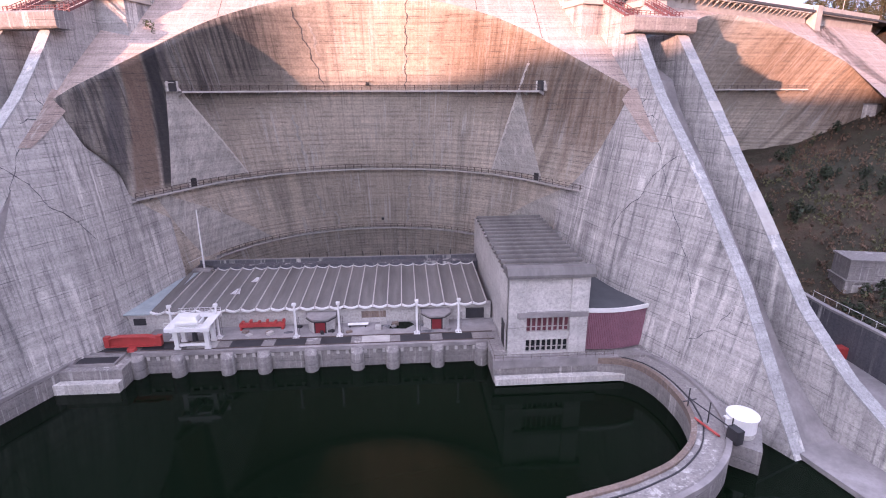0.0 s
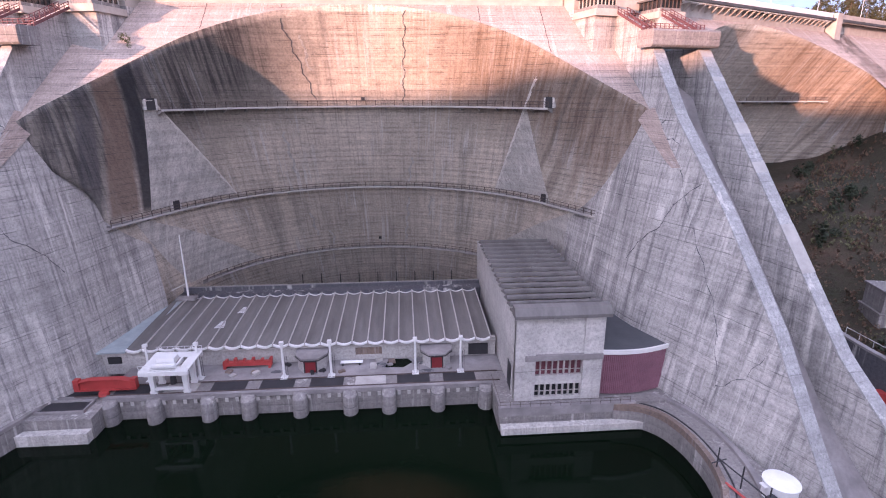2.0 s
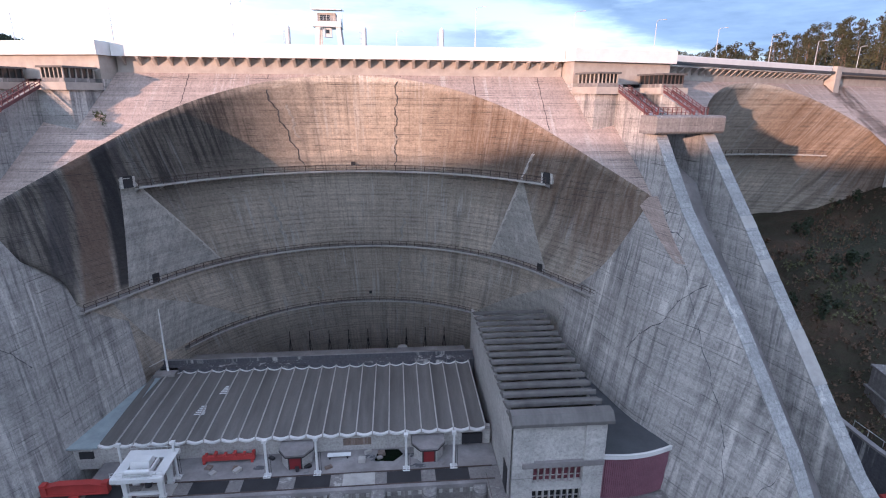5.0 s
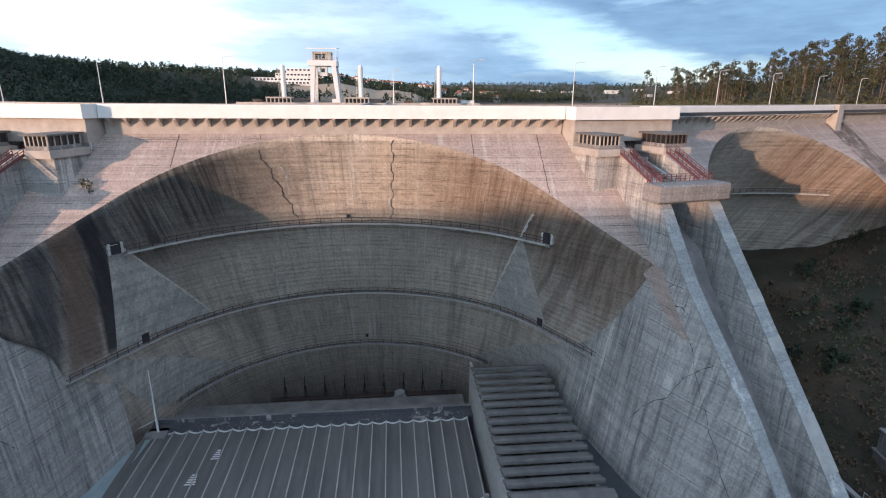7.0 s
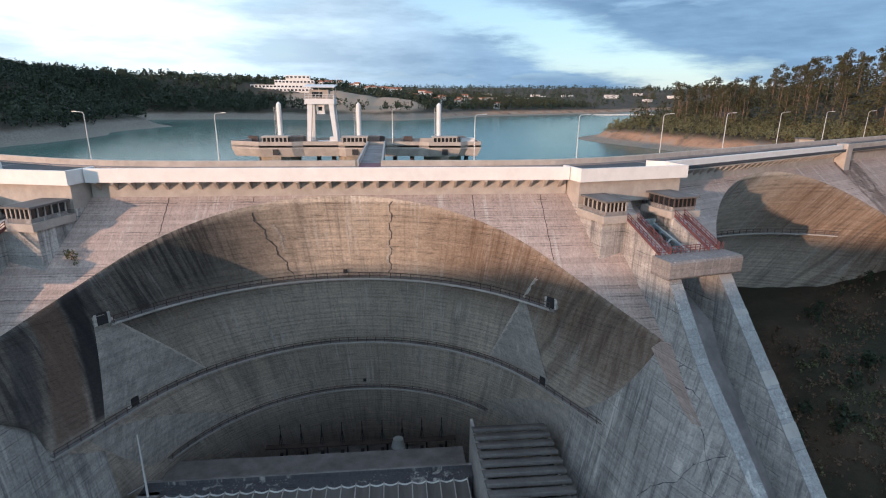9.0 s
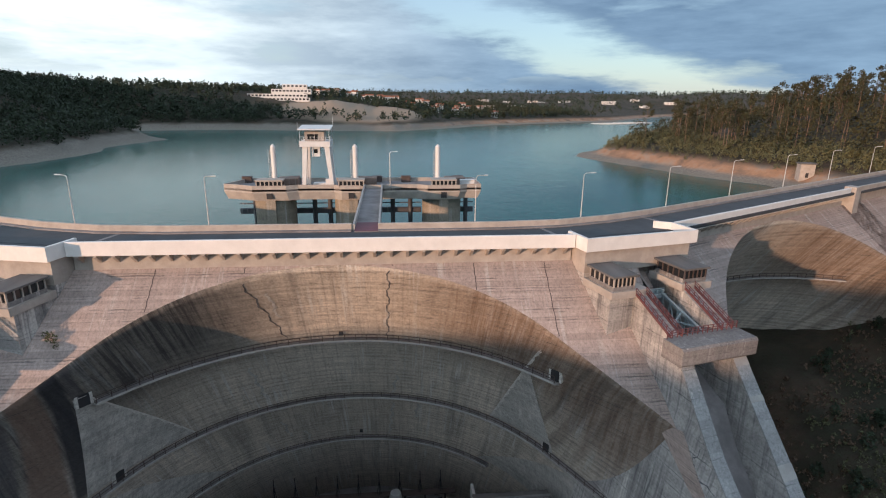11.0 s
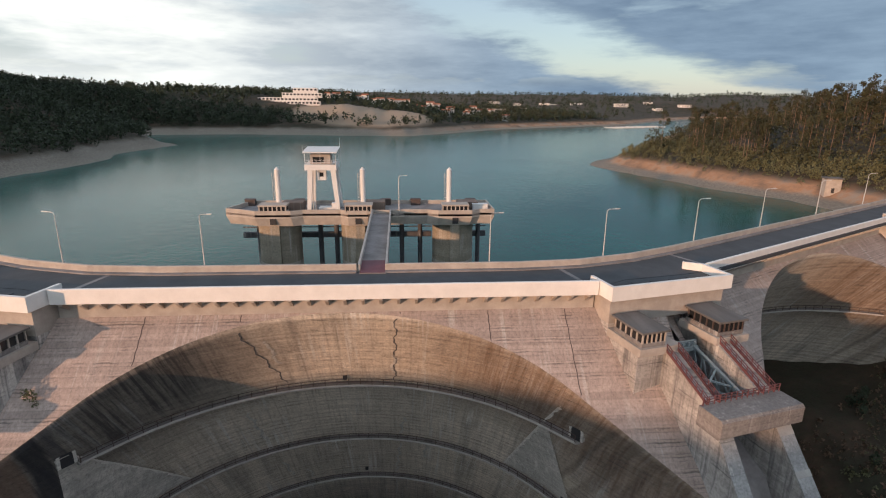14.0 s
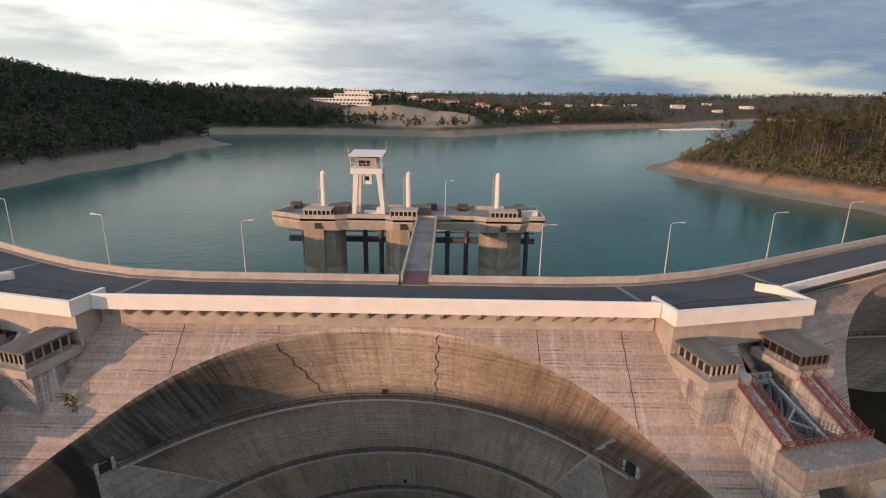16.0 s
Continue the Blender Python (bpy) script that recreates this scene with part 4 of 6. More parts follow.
for y, z in ((80.95, 4.1), (83.8, 4.12)):
    part("crane_rail", Mesh().box(-43.0, 22.0, y - 0.06, y + 0.06, 4.0, z + 0.04), M_RAIL, quay, "rusty crane rail")
marks = Mesh().box(-0.25, 0.25, 80.15, 80.25, 2.6, 3.25).make("drain_mark", M_RIB)
for i in range(38):
    ob = part("drain_mark", marks, M_RIB, quay)
    ob.location.x = -37.5 + i * 1.55

# low landing by the shaded buttress
land = thing("landing", "low stained concrete landing with two sunken pits", "landing", kind="structure")
part("body", Mesh().prism([(-38.2, 76.2, -8), (-38.2, 86.5, -8), (-47.0, 86.5, -8), (-49.5, 78.6, -8), (-48.5, 76.2, -8)], (0, 0, 11.3)), M_QUAY, land)
part("ledge", Mesh().box(-49.5, -38.4, 74.9, 76.2, -2, 1.7), M_PAD, land, "pale concrete ledge at the waterline")
for y0, y1 in ((77.9, 80.6), (81.7, 84.4)):
    # a dark slab on the solid top stands in for the pit's shade
    part("pit", Mesh().box(-46.6, -40.2, y0, y1, 3.2, 3.36), M_DARK, land, "flat dark slab for the shade in a pit")
    for a, b, c, d in ((-46.9, -39.9, y0 - 0.3, y0), (-46.9, -39.9, y1, y1 + 0.3), (-46.9, -46.6, y0, y1), (-40.2, -39.9, y0, y1)):
        part("kerb", Mesh().box(a, b, c, d, 3.2, 3.7), M_DECK, land)
foot = np.array([(-47.5, 88.0), (-50.6, 77.0), (-53.2, 70.5), (-57.0, 61.0), (-62.0, 47.0), (-66, 33)])
part("bank_wall", ribbon(foot[::-1], [(-3.0, -8), (-3.0, 3.3), (2.6, 3.3), (2.6, -8)]), M_QUAY, land)
part("bank_ledge", ribbon(foot[::-1], [(-3.1, 3.2), (-3.1, 3.7), (-2.4, 3.7), (-2.4, 3.2)]), M_DECK, land)

# ---- power station ----
pw = thing("power_station", "long low power station with a ribbed trough roof", "building")
part("front_wall", Mesh().box(-38.9, 22.6, 89.3, 90.0, 4.0, 7.4), M_PALE, pw)
part("end_wall", Mesh().prism([(-45.8, 89.3, 3.0), (-38.9, 89.3, 3.0), (-38.9, 90.0, 3.0), (-45.4, 90.0, 3.0)], (0, 0, 4.2)), M_PALE, pw)
part("wall_cornice", Mesh().box(-46.0, 22.6, 88.9, 89.4, 6.75, 7.05), M_RIB, pw)
part("end_roof", Mesh().prism([(-46.4, 88.4, 7.2), (-38.8, 88.4, 7.2), (-36.9, 108.8, 8.1), (-38.0, 107.5, 8.1)], (0, 0, 0.25)), M_GATE, pw, "flat bluish-grey end roof")
part("end_window", Mesh().box(-42.0, -39.9, 89.1, 89.5, 5.0, 6.2), M_DARK, pw)
PAN = 2.62
N_PAN = 23
trough = Mesh()
rows = []
for y, zz in ((88.5, 7.55), (98.5, 8.0), (109.4, 8.35)):
    rows.append([(PAN * (i / 8 - 0.5) * 0.93, y, zz - 0.40 * math.cos(math.pi * (i / 8 - 0.5)) + 0.3) for i in range(9)] + [(PAN * (0.5 - i / 8) * 0.93, y, zz - 0.40 * math.cos(math.pi * (i / 8 - 0.5)) + 0.18) for i in range(9)])
trough.loft(rows)
trough_me = trough.make("roof_trough", M_ROOF)
lip_mes = []
for y0, y1, dz in ((88.30, 88.75, 0.0), (108.9, 109.3, 0.8)):
    lip = Mesh()
    lip.loft([[(PAN * (i / 8 - 0.5) * 0.93, y, 7.55 + dz - 0.40 * math.cos(math.pi * (i / 8 - 0.5)) + 0.32) for i in range(9)] + [(PAN * (0.5 - i / 8) * 0.93, y, 7.55 + dz - 0.40 * math.cos(math.pi * (i / 8 - 0.5)) + 0.02) for i in range(9)] for y in (y0, y1)])
    lip_mes.append(lip.make("trough_end", M_STEEL))
rib_me = Mesh().loft([[(-0.1, y, z - 0.1), (-0.1, y, z + 0.46), (0.1, y, z + 0.46), (0.1, y, z - 0.1)] for y, z in ((88.5, 7.55), (98.5, 8.0), (109.4, 8.35))]).make("roof_rib", M_RIB)
for i in range(N_PAN):
    x = -38.6 + PAN * (i + 0.5)
    for nm, me, mt in (("roof_trough", trough_me, M_ROOF), ("trough_end", lip_mes[0], M_STEEL), ("trough_end", lip_mes[1], M_STEEL), ("roof_rib", rib_me, M_RIB)):
        ob = part(nm, me, mt, pw)
        ob.location.x = x + (PAN / 2 if nm == "roof_rib" else 0)
part("vent_slab", Mesh().box(17.9, 21.3, 88.9, 89.4, 4.4, 6.3), M_DARK, pw)
part("wall_patch", Mesh().box(-1.5, 3.0, 89.25, 89.4, 5.0, 6.3), M_BROWN, pw)
for x0, x1, y, z in ((-26.6, -24.9, 95.0, 8.4), (-24.3, -22.9, 101.0, 8.55)):
    mk = Mesh()
    for k in range(5):
        mk.box(x0 + k * 0.12, x1 - k * 0.1, y + k * 0.55, y + k * 0.55 + 0.28, z - 0.2, z - 0.16 + 0.02 * k)
    part("roof_marking", mk, M_STEEL, pw, "worn white paint marks")
part("roof_marking", Mesh().box(6.7, 7.1, 103.0, 105.6, 8.0, 8.06), M_STEEL, pw)


def kiosk(x):
    k = thing("kiosk", "six-sided concrete kiosk with a maroon door", "kiosk", pose(x, 86.0, 4.05), group="quay kiosks")
    ring = [(-2.3, 0.9), (-1.2, -0.6), (1.2, -0.6), (2.3, 0.9), (2.3, 3.2), (-2.3, 3.2)]
    part("wall", Mesh().prism([(a, b, 0) for a, b in ring], (0, 0, 2.35)), M_PALE, k)
    part("roof", Mesh().prism([(a * 1.14, b * 1.14 - 0.25, 2.35) for a, b in ring], (0, 0, 0.35)), M_DECK, k)
    part("roof_rim", Mesh().prism([(a * 1.17, b * 1.17 - 0.3, 2.25) for a, b in ring], (0, 0, 0.16)), M_DARK, k)
    part("door", Mesh().box(-0.85, 0.85, -0.66, -0.5, 0.05, 1.95), M_DOOR, k, "dark red double door")
    part("door_frame", Mesh().box(-1.05, -0.85, -0.68, -0.4, 0, 2.1).box(0.85, 1.05, -0.68, -0.4, 0, 2.1).box(-1.05, 1.05, -0.68, -0.4, 1.95, 2.1), M_DARK, k)


kiosk(-8.5)
kiosk(12.2)


def light_mast(x, y, h=6.0):
    k = thing("light_mast", "white tapered steel mast with a spread foot", "mast", pose(x, y, 4.05), group="quay masts")
    part("pole", Mesh().rod((0, 0, 0.2), (0, 0, h), 0.2, 0.17, 10), M_STEEL, k)
    part("head", Mesh().box(-0.32, 0.32, -0.28, 0.28, h - 0.1, h + 0.35), M_STEEL, k)
    part("foot", Mesh().rod((-0.5, 0, 0.05), (0, 0, 0.8), 0.08).rod((0.5, 0, 0.05), (0, 0, 0.8), 0.08).rod((0, -0.5, 0.05), (0, 0, 0.8), 0.08).rod((0, 0.5, 0.05), (0, 0, 0.8), 0.08).box(-0.55, 0.55, -0.55, 0.55, -0.02, 0.1), M_STEEL, k)
    part("ladder", Mesh().rod((0.3, 0.1, 0.3), (0.3, 0.1, h * 0.62), 0.035).rod((0.6, 0.1, 0.3), (0.6, 0.1, h * 0.62), 0.035), M_DARK, k)


for x, y in ((-12.5, 84.2), (-5.0, 84.2), (8.6, 84.1), (16.0, 84.1), (-33.6, 85.0), (-25.9, 85.0)):
    light_mast(x, y)

# travelling gate crane, white
cr = thing("gate_crane", "white painted steel gate crane on quay rails", "crane")
for x in (-31.3, -26.4):
    for y in (80.95, 83.8):
        part("leg", Mesh().loft([[(x - 0.3, y - 0.3, 4.3), (x + 0.3, y - 0.3, 4.3), (x + 0.3, y + 0.3, 4.3), (x - 0.3, y + 0.3, 4.3)], [(x - 0.38, y - 0.38, 7.6), (x + 0.38, y - 0.38, 7.6), (x + 0.38, y + 0.38, 7.6), (x - 0.38, y + 0.38, 7.6)]]), M_STEEL, cr)
        part("bogie", Mesh().box(x - 0.5, x + 0.5, y - 0.22, y + 0.22, 4.12, 4.55), M_STEEL, cr)
    part("side_beam", Mesh().box(x - 0.3, x + 0.3, 79.5, 85.8, 7.75, 8.45), M_STEEL, cr)
part("tie_beam", Mesh().box(-31.3, -26.4, 80.75, 81.15, 4.7, 5.1), M_STEEL, cr)
part("front_beam", Mesh().box(-32.4, -25.3, 79.4, 79.85, 7.9, 8.5), M_STEEL, cr)
part("back_beam", Mesh().box(-32.4, -25.3, 85.4, 85.85, 7.9, 8.5), M_STEEL, cr)
for a0, a1, b0, b1 in ((-32.4, -30.9, 79.5, 85.8), (-26.8, -25.3, 79.5, 85.8), (-30.9, -26.8, 79.9, 80.9), (-30.9, -26.8, 83.9, 85.3)):
    part("walkway", Mesh().box(a0, a1, b0, b1, 8.5, 8.6), M_STEEL, cr)
for x in (-30.0, -27.7):
    part("cross_girder", Mesh().box(x - 0.15, x + 0.15, 80.9, 83.9, 8.0, 8.55), M_STEEL, cr)
part("winch_house", Mesh().prism([(-30.6, 81.6, 8.55), (-30.6, 83.6, 8.55), (-30.6, 83.3, 9.5), (-30.6, 81.9, 9.5)], (2.6, 0, 0)), M_STEEL, cr)
part("winch_drum", Mesh().rod((-30.6, 80.2, 9.1), (-27.2, 80.2, 9.1), 0.4, None, 12), M_STEEL, cr)
part("pulley_block", Mesh().rod((-28.9, 82.4, 4.9), (-28.9, 82.4, 7.4), 0.5, 0.3, 10), M_DARK, cr)
for y in (79.6, 85.7):
    rl = Mesh()
    for k in range(9):
        rl.rod((-32.3 + k * 0.87, y, 8.5), (-32.3 + k * 0.87, y, 9.5), 0.03, None, 4)
    rl.rod((-32.3, y, 9.5), (-25.3, y, 9.5), 0.035, None, 4).rod((-32.3, y, 9.05), (-25.3, y, 9.05), 0.03, None, 4)
    part("railing", rl, M_STEEL, cr)

# red lifting beams
lb = thing("lifting_beam", "red arched steel lifting beam lying on the quay", "lifting beam")
part("web", Mesh().prism([(-43.4, 82.2, 4.5), (-34.4, 82.2, 4.5), (-34.4, 82.2, 5.6), (-36.6, 82.2, 6.1), (-41.2, 82.2, 6.1), (-43.4, 82.2, 5.6)], (0, 0.25, 0)), M_RED, lb)
part("top_flange", Mesh().loft([[(x, 81.8, z), (x, 82.9, z), (x, 82.9, z + 0.12), (x, 81.8, z + 0.12)] for x, z in ((-43.4, 5.6), (-41.2, 6.1), (-36.6, 6.1), (-34.4, 5.6))]), M_RED, lb)
part("bottom_flange", Mesh().box(-43.4, -34.4, 81.8, 82.9, 4.4, 4.55), M_RED, lb)
for x in (-43.2, -34.8):
    part("end_block", Mesh().box(x - 0.3, x + 0.5, 81.9, 82.8, 4.4, 6.2), M_RED, lb)
part("shoe", Mesh().drum(-38.9, 81.4, 4.0, 4.45, 0.8, 0.7, 14), M_RED, lb)
l2 = thing("lifting_frame", "small red steel lifting frame against the wall", "lifting frame")
part("beam", Mesh().box(-23.2, -15.2, 87.7, 88.3, 4.5, 5.25), M_RED, l2)
for k in range(6):
    part("lug", Mesh().box(-22.8 + k * 1.45, -22.4 + k * 1.45, 87.6, 88.4, 5.25, 5.6 + 0.2 * (k % 2)), M_RED, l2)
for x in (-22.9, -15.6):
    part("foot", Mesh().box(x - 0.2, x + 0.2, 87.5, 88.5, 4.05, 4.5), M_RED, l2)
pipes = thing("pipe_rack", "pale steel pipes stacked on low trestles", "pipes")
for k in range(4):
    part("pipe", Mesh().rod((-3.9, 87.4 + 0.22 * k, 4.5), (-0.2, 87.4 + 0.22 * k, 4.5), 0.1), M_STEEL, pipes)
for x in (-3.5, -0.7):
    part("trestle", Mesh().box(x - 0.1, x + 0.1, 87.2, 88.3, 4.05, 4.4), M_DARK, pipes)
solid("crate", Mesh().box(1.1, 2.2, 85.9, 86.8, 4.05, 4.75).box(1.2, 2.1, 86.0, 86.7, 4.75, 4.85), M_RIB, "pale wooden crate on the quay", "crate")
solid("puddle", Mesh().prism([(3.6, 86.3, 4.05), (6.6, 86.0, 4.05), (8.2, 87.6, 4.05), (7.4, 88.9, 4.05), (4.2, 89.0, 4.05)], (0, 0, 0.012)), M_TAIL, "dark standing water on the quay", "puddle")

crng = np.random.RandomState(5)
for k in range(16):
    x, y = crng.uniform(-22, 20), crng.uniform(84.6, 88.6)
    w, d_, h_ = crng.uniform(0.2, 0.6), crng.uniform(0.2, 0.5), crng.uniform(0.15, 0.5)
    solid("site_box", Mesh().box(-w, w, -d_, d_, 0, h_).box(-w * 0.9, w * 0.9, -d_ * 0.9, d_ * 0.9, h_, h_ + 0.06), (M_DARK, M_RIB, M_BROWN, M_DECK)[k % 4], "small weathered equipment box on the quay", "box", pose(x, y, 4.05, 0, 0, crng.uniform(0, 90)), group="quay boxes")
for k in range(7):
    x, y = crng.uniform(-20, 18), crng.uniform(84.6, 88.2)
    rr = [(x + crng.uniform(0.7, 1.6) * math.cos(a), y + 0.5 * math.sin(a) * crng.uniform(0.7, 1.3), 4.052) for a in np.linspace(0, 5.6, 10)]
    solid("oil_stain", Mesh().prism(rr, (0, 0, 0.006)), M_INK, "dark oil stain on the concrete apron", "stain", kind="structure")

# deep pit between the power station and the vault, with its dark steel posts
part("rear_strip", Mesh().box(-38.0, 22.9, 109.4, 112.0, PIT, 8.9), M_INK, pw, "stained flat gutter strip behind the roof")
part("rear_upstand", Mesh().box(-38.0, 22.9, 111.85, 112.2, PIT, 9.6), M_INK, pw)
part("rear_coping", Mesh().box(-38.1, 23.0, 111.8, 112.25, 9.6, 9.72), M_DECK, pw, "thin pale coping behind the roof")
solid("floor_pit", Mesh().box(-44, 44, 112.3, 172.0, PIT - 4, PIT), M_DECK, "damp concrete floor at the foot of the vault", "floor", kind="structure")
ledge = thing("pit_ledge", "dark steel walkway across the pit", "walkway")
part("deck", Mesh().box(-23.0, 23.0, 137.5, 139.2, -3.5, -3.2), M_RAIL, ledge)
for k in range(9):
    x = -19.3 + 4.85 * k
    p = thing("vent_post", "slim dark steel post rising from the pit walkway", "post", pose(x, 138.2, -3.2), group="steel posts")
    part("pole", Mesh().rod((0, 0, 0), (0, 0, 6.0), 0.11), M_DARK, p)
    part("bracket", Mesh().rod((-0.5, 0.1, 0.1), (0, 0, 4.2), 0.07).rod((0.5, 0.1, 0.1), (0, 0, 4.2), 0.07), M_DARK, p)
    p = thing("pit_pillar", "thick dark pillar standing in the pit", "pillar", pose(x, 137.9, PIT), group="pit pillars")
    part("shaft", Mesh().box(-0.42, 0.42, -0.42, 0.42, 0, 19.0), M_DARK, p)
    part("side_pipe", Mesh().rod((1.2, 0.2, 0), (1.2, 0.2, 20.0), 0.22, None, 8), M_DARK, p)
pump = thing("pump_column", "grey steel pump column with a round head", "pump", pose(8.8, 137.0, PIT))
part("column", Mesh().drum(0, 0, 0, 21.0, 0.7, 0.7, 14), M_GATE, pump)
part("head", Mesh().drum(0, 0, 20.0, 22.2, 1.7, 1.2, 18), M_LAMP, pump)

mast = thing("lightning_mast", "slim white mast beside the low walkway", "mast")
part("pole", Mesh().rod((-36.2, 109.2, 8.8), (-36.2, 109.2, 21.6), 0.22, 0.1, 8), M_STEEL, mast)
part("platform", Mesh().box(-38.2, -34.4, 107.6, 110.2, 8.4, 8.9), M_DECK, mast)
part("bracket", Mesh().rod((-38.9, 108.0, 10.5), (-36.2, 109.0, 11.6), 0.06), M_STEEL, mast)

# ---- tower hall ----
tw = thing("tower_hall", "pale concrete hall with stepped roof slabs", "building")
part("side_wall", Mesh().box(23.0, 23.5, 75.4, 116.0, 3.0, 17.0), M_PALE, tw)
part("side_wall", Mesh().box(35.5, 36.0, 75.4, 112.0, 3.0, 17.0), M_PALE, tw)
part("front_pier", Mesh().box(23.0, 26.0, 74.8, 76.0, 3.0, 17.6), M_PALE, tw)
part("front_pier", Mesh().box(33.1, 36.0, 74.8, 76.0, 3.0, 17.6), M_PALE, tw)
part("upper_panel", Mesh().box(26.0, 33.1, 75.15, 76.0, 11.4, 17.6), M_PALE, tw)
part("lintel", Mesh().box(24.4, 36.0, 74.6, 76.0, 10.55, 11.4), M_DECK, tw, "darker concrete lintel band")
part("spandrel", Mesh().box(26.0, 33.1, 75.0, 76.0, 6.5, 7.9), M_PALE, tw)
part("sill", Mesh().box(26.0, 33.1, 75.0, 76.0, 3.0, 4.35), M_PALE, tw)
for z0, z1, mt, lab in ((7.9, 10.55, M_MAROON, "upper window with maroon blinds"), (4.35, 6.5, M_GLASS, "lower window, dark glass")):
    w = part("window", Mesh().box(26.0, 33.1, 75.6, 75.7, z0, z1), mt, tw, lab)
    for k in range(9):
        part("mullion", Mesh().box(25.95 + k * 0.89 - 0.09, 25.95 + k * 0.89 + 0.09, 75.1, 75.65, z0, z1), M_RIB, w)
    part("transom", Mesh().box(26.0, 33.1, 75.45, 75.68, z0 + 0.7, z0 + 0.8), M_RIB, w)
part("side_door", Mesh().box(22.92, 23.1, 77.6, 80.0, 4.1, 8.4), M_DARK, tw)
part("front_fascia", Mesh().prism([(22.6, 74.2, 17.4), (22.6, 76.4, 17.4), (22.6, 76.4, 18.9), (22.6, 75.0, 18.9), (22.6, 74.2, 17.9)], (14.1, 0, 0)), M_ROOF, tw)
step_me = Mesh().prism([(22.7, 0, 17.5), (22.7, 2.3, 17.0), (22.7, 2.3, 17.25), (22.7, 1.7, 17.5), (22.7, 1.0, 17.62), (22.7, 0.45, 18.15), (22.7, 0.1, 18.2), (22.7, 0, 18.0)], (14.0, 0, 0)).make("roof_slab", M_ROOF)
for k in range(15):
    ob = part("roof_slab", step_me, M_ROOF, tw)
    ob.location.y = 76.5 + 2.38 * k
    ob.location.z = 0.05 * k

# side shed with maroon sheet cladding
sh = thing("side_shed", "flat-roofed shed clad in maroon ribbed sheet", "shed")
arc = [(36.0 + 11.3 * k / 20, 75.7 - 0.55 * math.sin(math.pi * k / 20) + 1.4 * (k / 20) ** 2) for k in range(21)]
part("cladding", Mesh().loft([[(x, y, 4.2), (x, y + 0.2, 4.2), (x, y + 0.2, 10.8), (x, y, 10.8)] for x, y in arc]), M_MAROON, sh)
rib2 = Mesh().box(-0.09, 0.09, -0.14, 0.02, 4.2, 10.8).make("sheet_rib", M_MAUVE)
for k in range(38):
    t = k / 37
    ob = part("sheet_rib", rib2, M_MAUVE, sh)
    ob.location = (36.15 + 10.9 * t, 75.7 - 0.55 * math.sin(math.pi * t) + 1.4 * t * t, 0)
part("roof", Mesh().add([(x, y - 0.2, 11.35) for x, y in arc] + [(43.6, 96.0, 11.9), (36.0, 96.0, 11.9)], [tuple(range(len(arc) + 2))]), M_ROAD, sh, "dark bitumen roof")
part("fascia", Mesh().loft([[(x, y - 0.3, 10.85), (x, y + 0.05, 10.85), (x, y + 0.05, 11.5), (x, y - 0.3, 11.5)] for x, y in arc]), M_STEEL, sh, "white roof edge")
part("side_edge", Mesh().loft([[(47.3, 77.0, 10.9), (47.6, 77.0, 10.9), (47.6, 77.0, 11.7), (47.3, 77.0, 11.7)], [(43.5, 96.0, 11.4), (43.8, 96.0, 11.4), (43.8, 96.0, 12.2), (43.5, 96.0, 12.2)]]), M_STEEL, sh)
part("pipe", Mesh().rod((37.0, 91.0, 11.6), (37.0, 91.0, 14.2), 0.12).rod((37.0, 91.0, 14.2), (36.2, 91.0, 14.2), 0.12), M_LAMP, sh)

# terrace of the tower hall and the curved mole
ter = thing("terrace", "concrete terrace with a railing over the water", "terrace", kind="structure")
part("slab", Mesh().box(20.6, 46.5, 73.4, 95.0, -8, 3.9), M_QUAY, ter)
part("edge", Mesh().box(20.4, 41.0, 73.0, 73.6, 2.6, 4.05), M_DECK, ter)
part("ledge", Mesh().box(20.7, 43.0, 71.9, 73.2, 0.2, 1.3), M_PAD, ter, "pale ledge just over the water")
rl = Mesh()
for k in range(14):
    rl.rod((20.6 + 1.5 * k, 73.1, 4.0), (20.6 + 1.5 * k, 73.1, 5.0), 0.035, None, 4)
rl.rod((20.6, 73.1, 5.0), (40.1, 73.1, 5.0), 0.04, None, 4).rod((20.6, 73.1, 4.5), (40.1, 73.1, 4.5), 0.03, None, 4)
rl.rod((20.6, 73.1, 5.0), (20.6, 81.0, 5.0), 0.04, None, 4)
part("railing", rl, M_RAIL, ter)
ctrl = [(38.0, 75.2), (42.5, 74.4), (45.6, 71.5), (47.2, 66.5), (47.4, 60.5), (46.2, 55.0), (43.2, 50.2), (38.6, 46.4), (32.0, 43.6), (24, 41.6)]
cv = resample(ctrl, 60)
for _ in range(6):
    cv[1:-1] = (cv[:-2] + 2 * cv[1:-1] + cv[2:]) / 4
mole = thing("mole", "curved concrete mole with kerbs round the basin", "mole", kind="structure")
part("body", ribbon(cv, [(-2.1, -8), (-2.1, 3.5), (2.3, 3.5), (2.3, -8)]), M_QUAY, mole)
part("inner_kerb", ribbon(cv, [(-2.3, 2.9), (-2.3, 3.85), (-1.6, 3.85), (-1.6, 2.9)]), M_BROWN, mole, "reddish worn kerb")
part("outer_kerb", ribbon(cv, [(1.7, 3.2), (1.7, 3.95), (2.4, 3.95), (2.4, 3.2)]), M_DECK, mole)
part("rail_track", ribbon(cv, [(-0.9, 3.45), (-0.9, 3.62), (-0.72, 3.62), (-0.72, 3.45)]), M_DARK, mole)
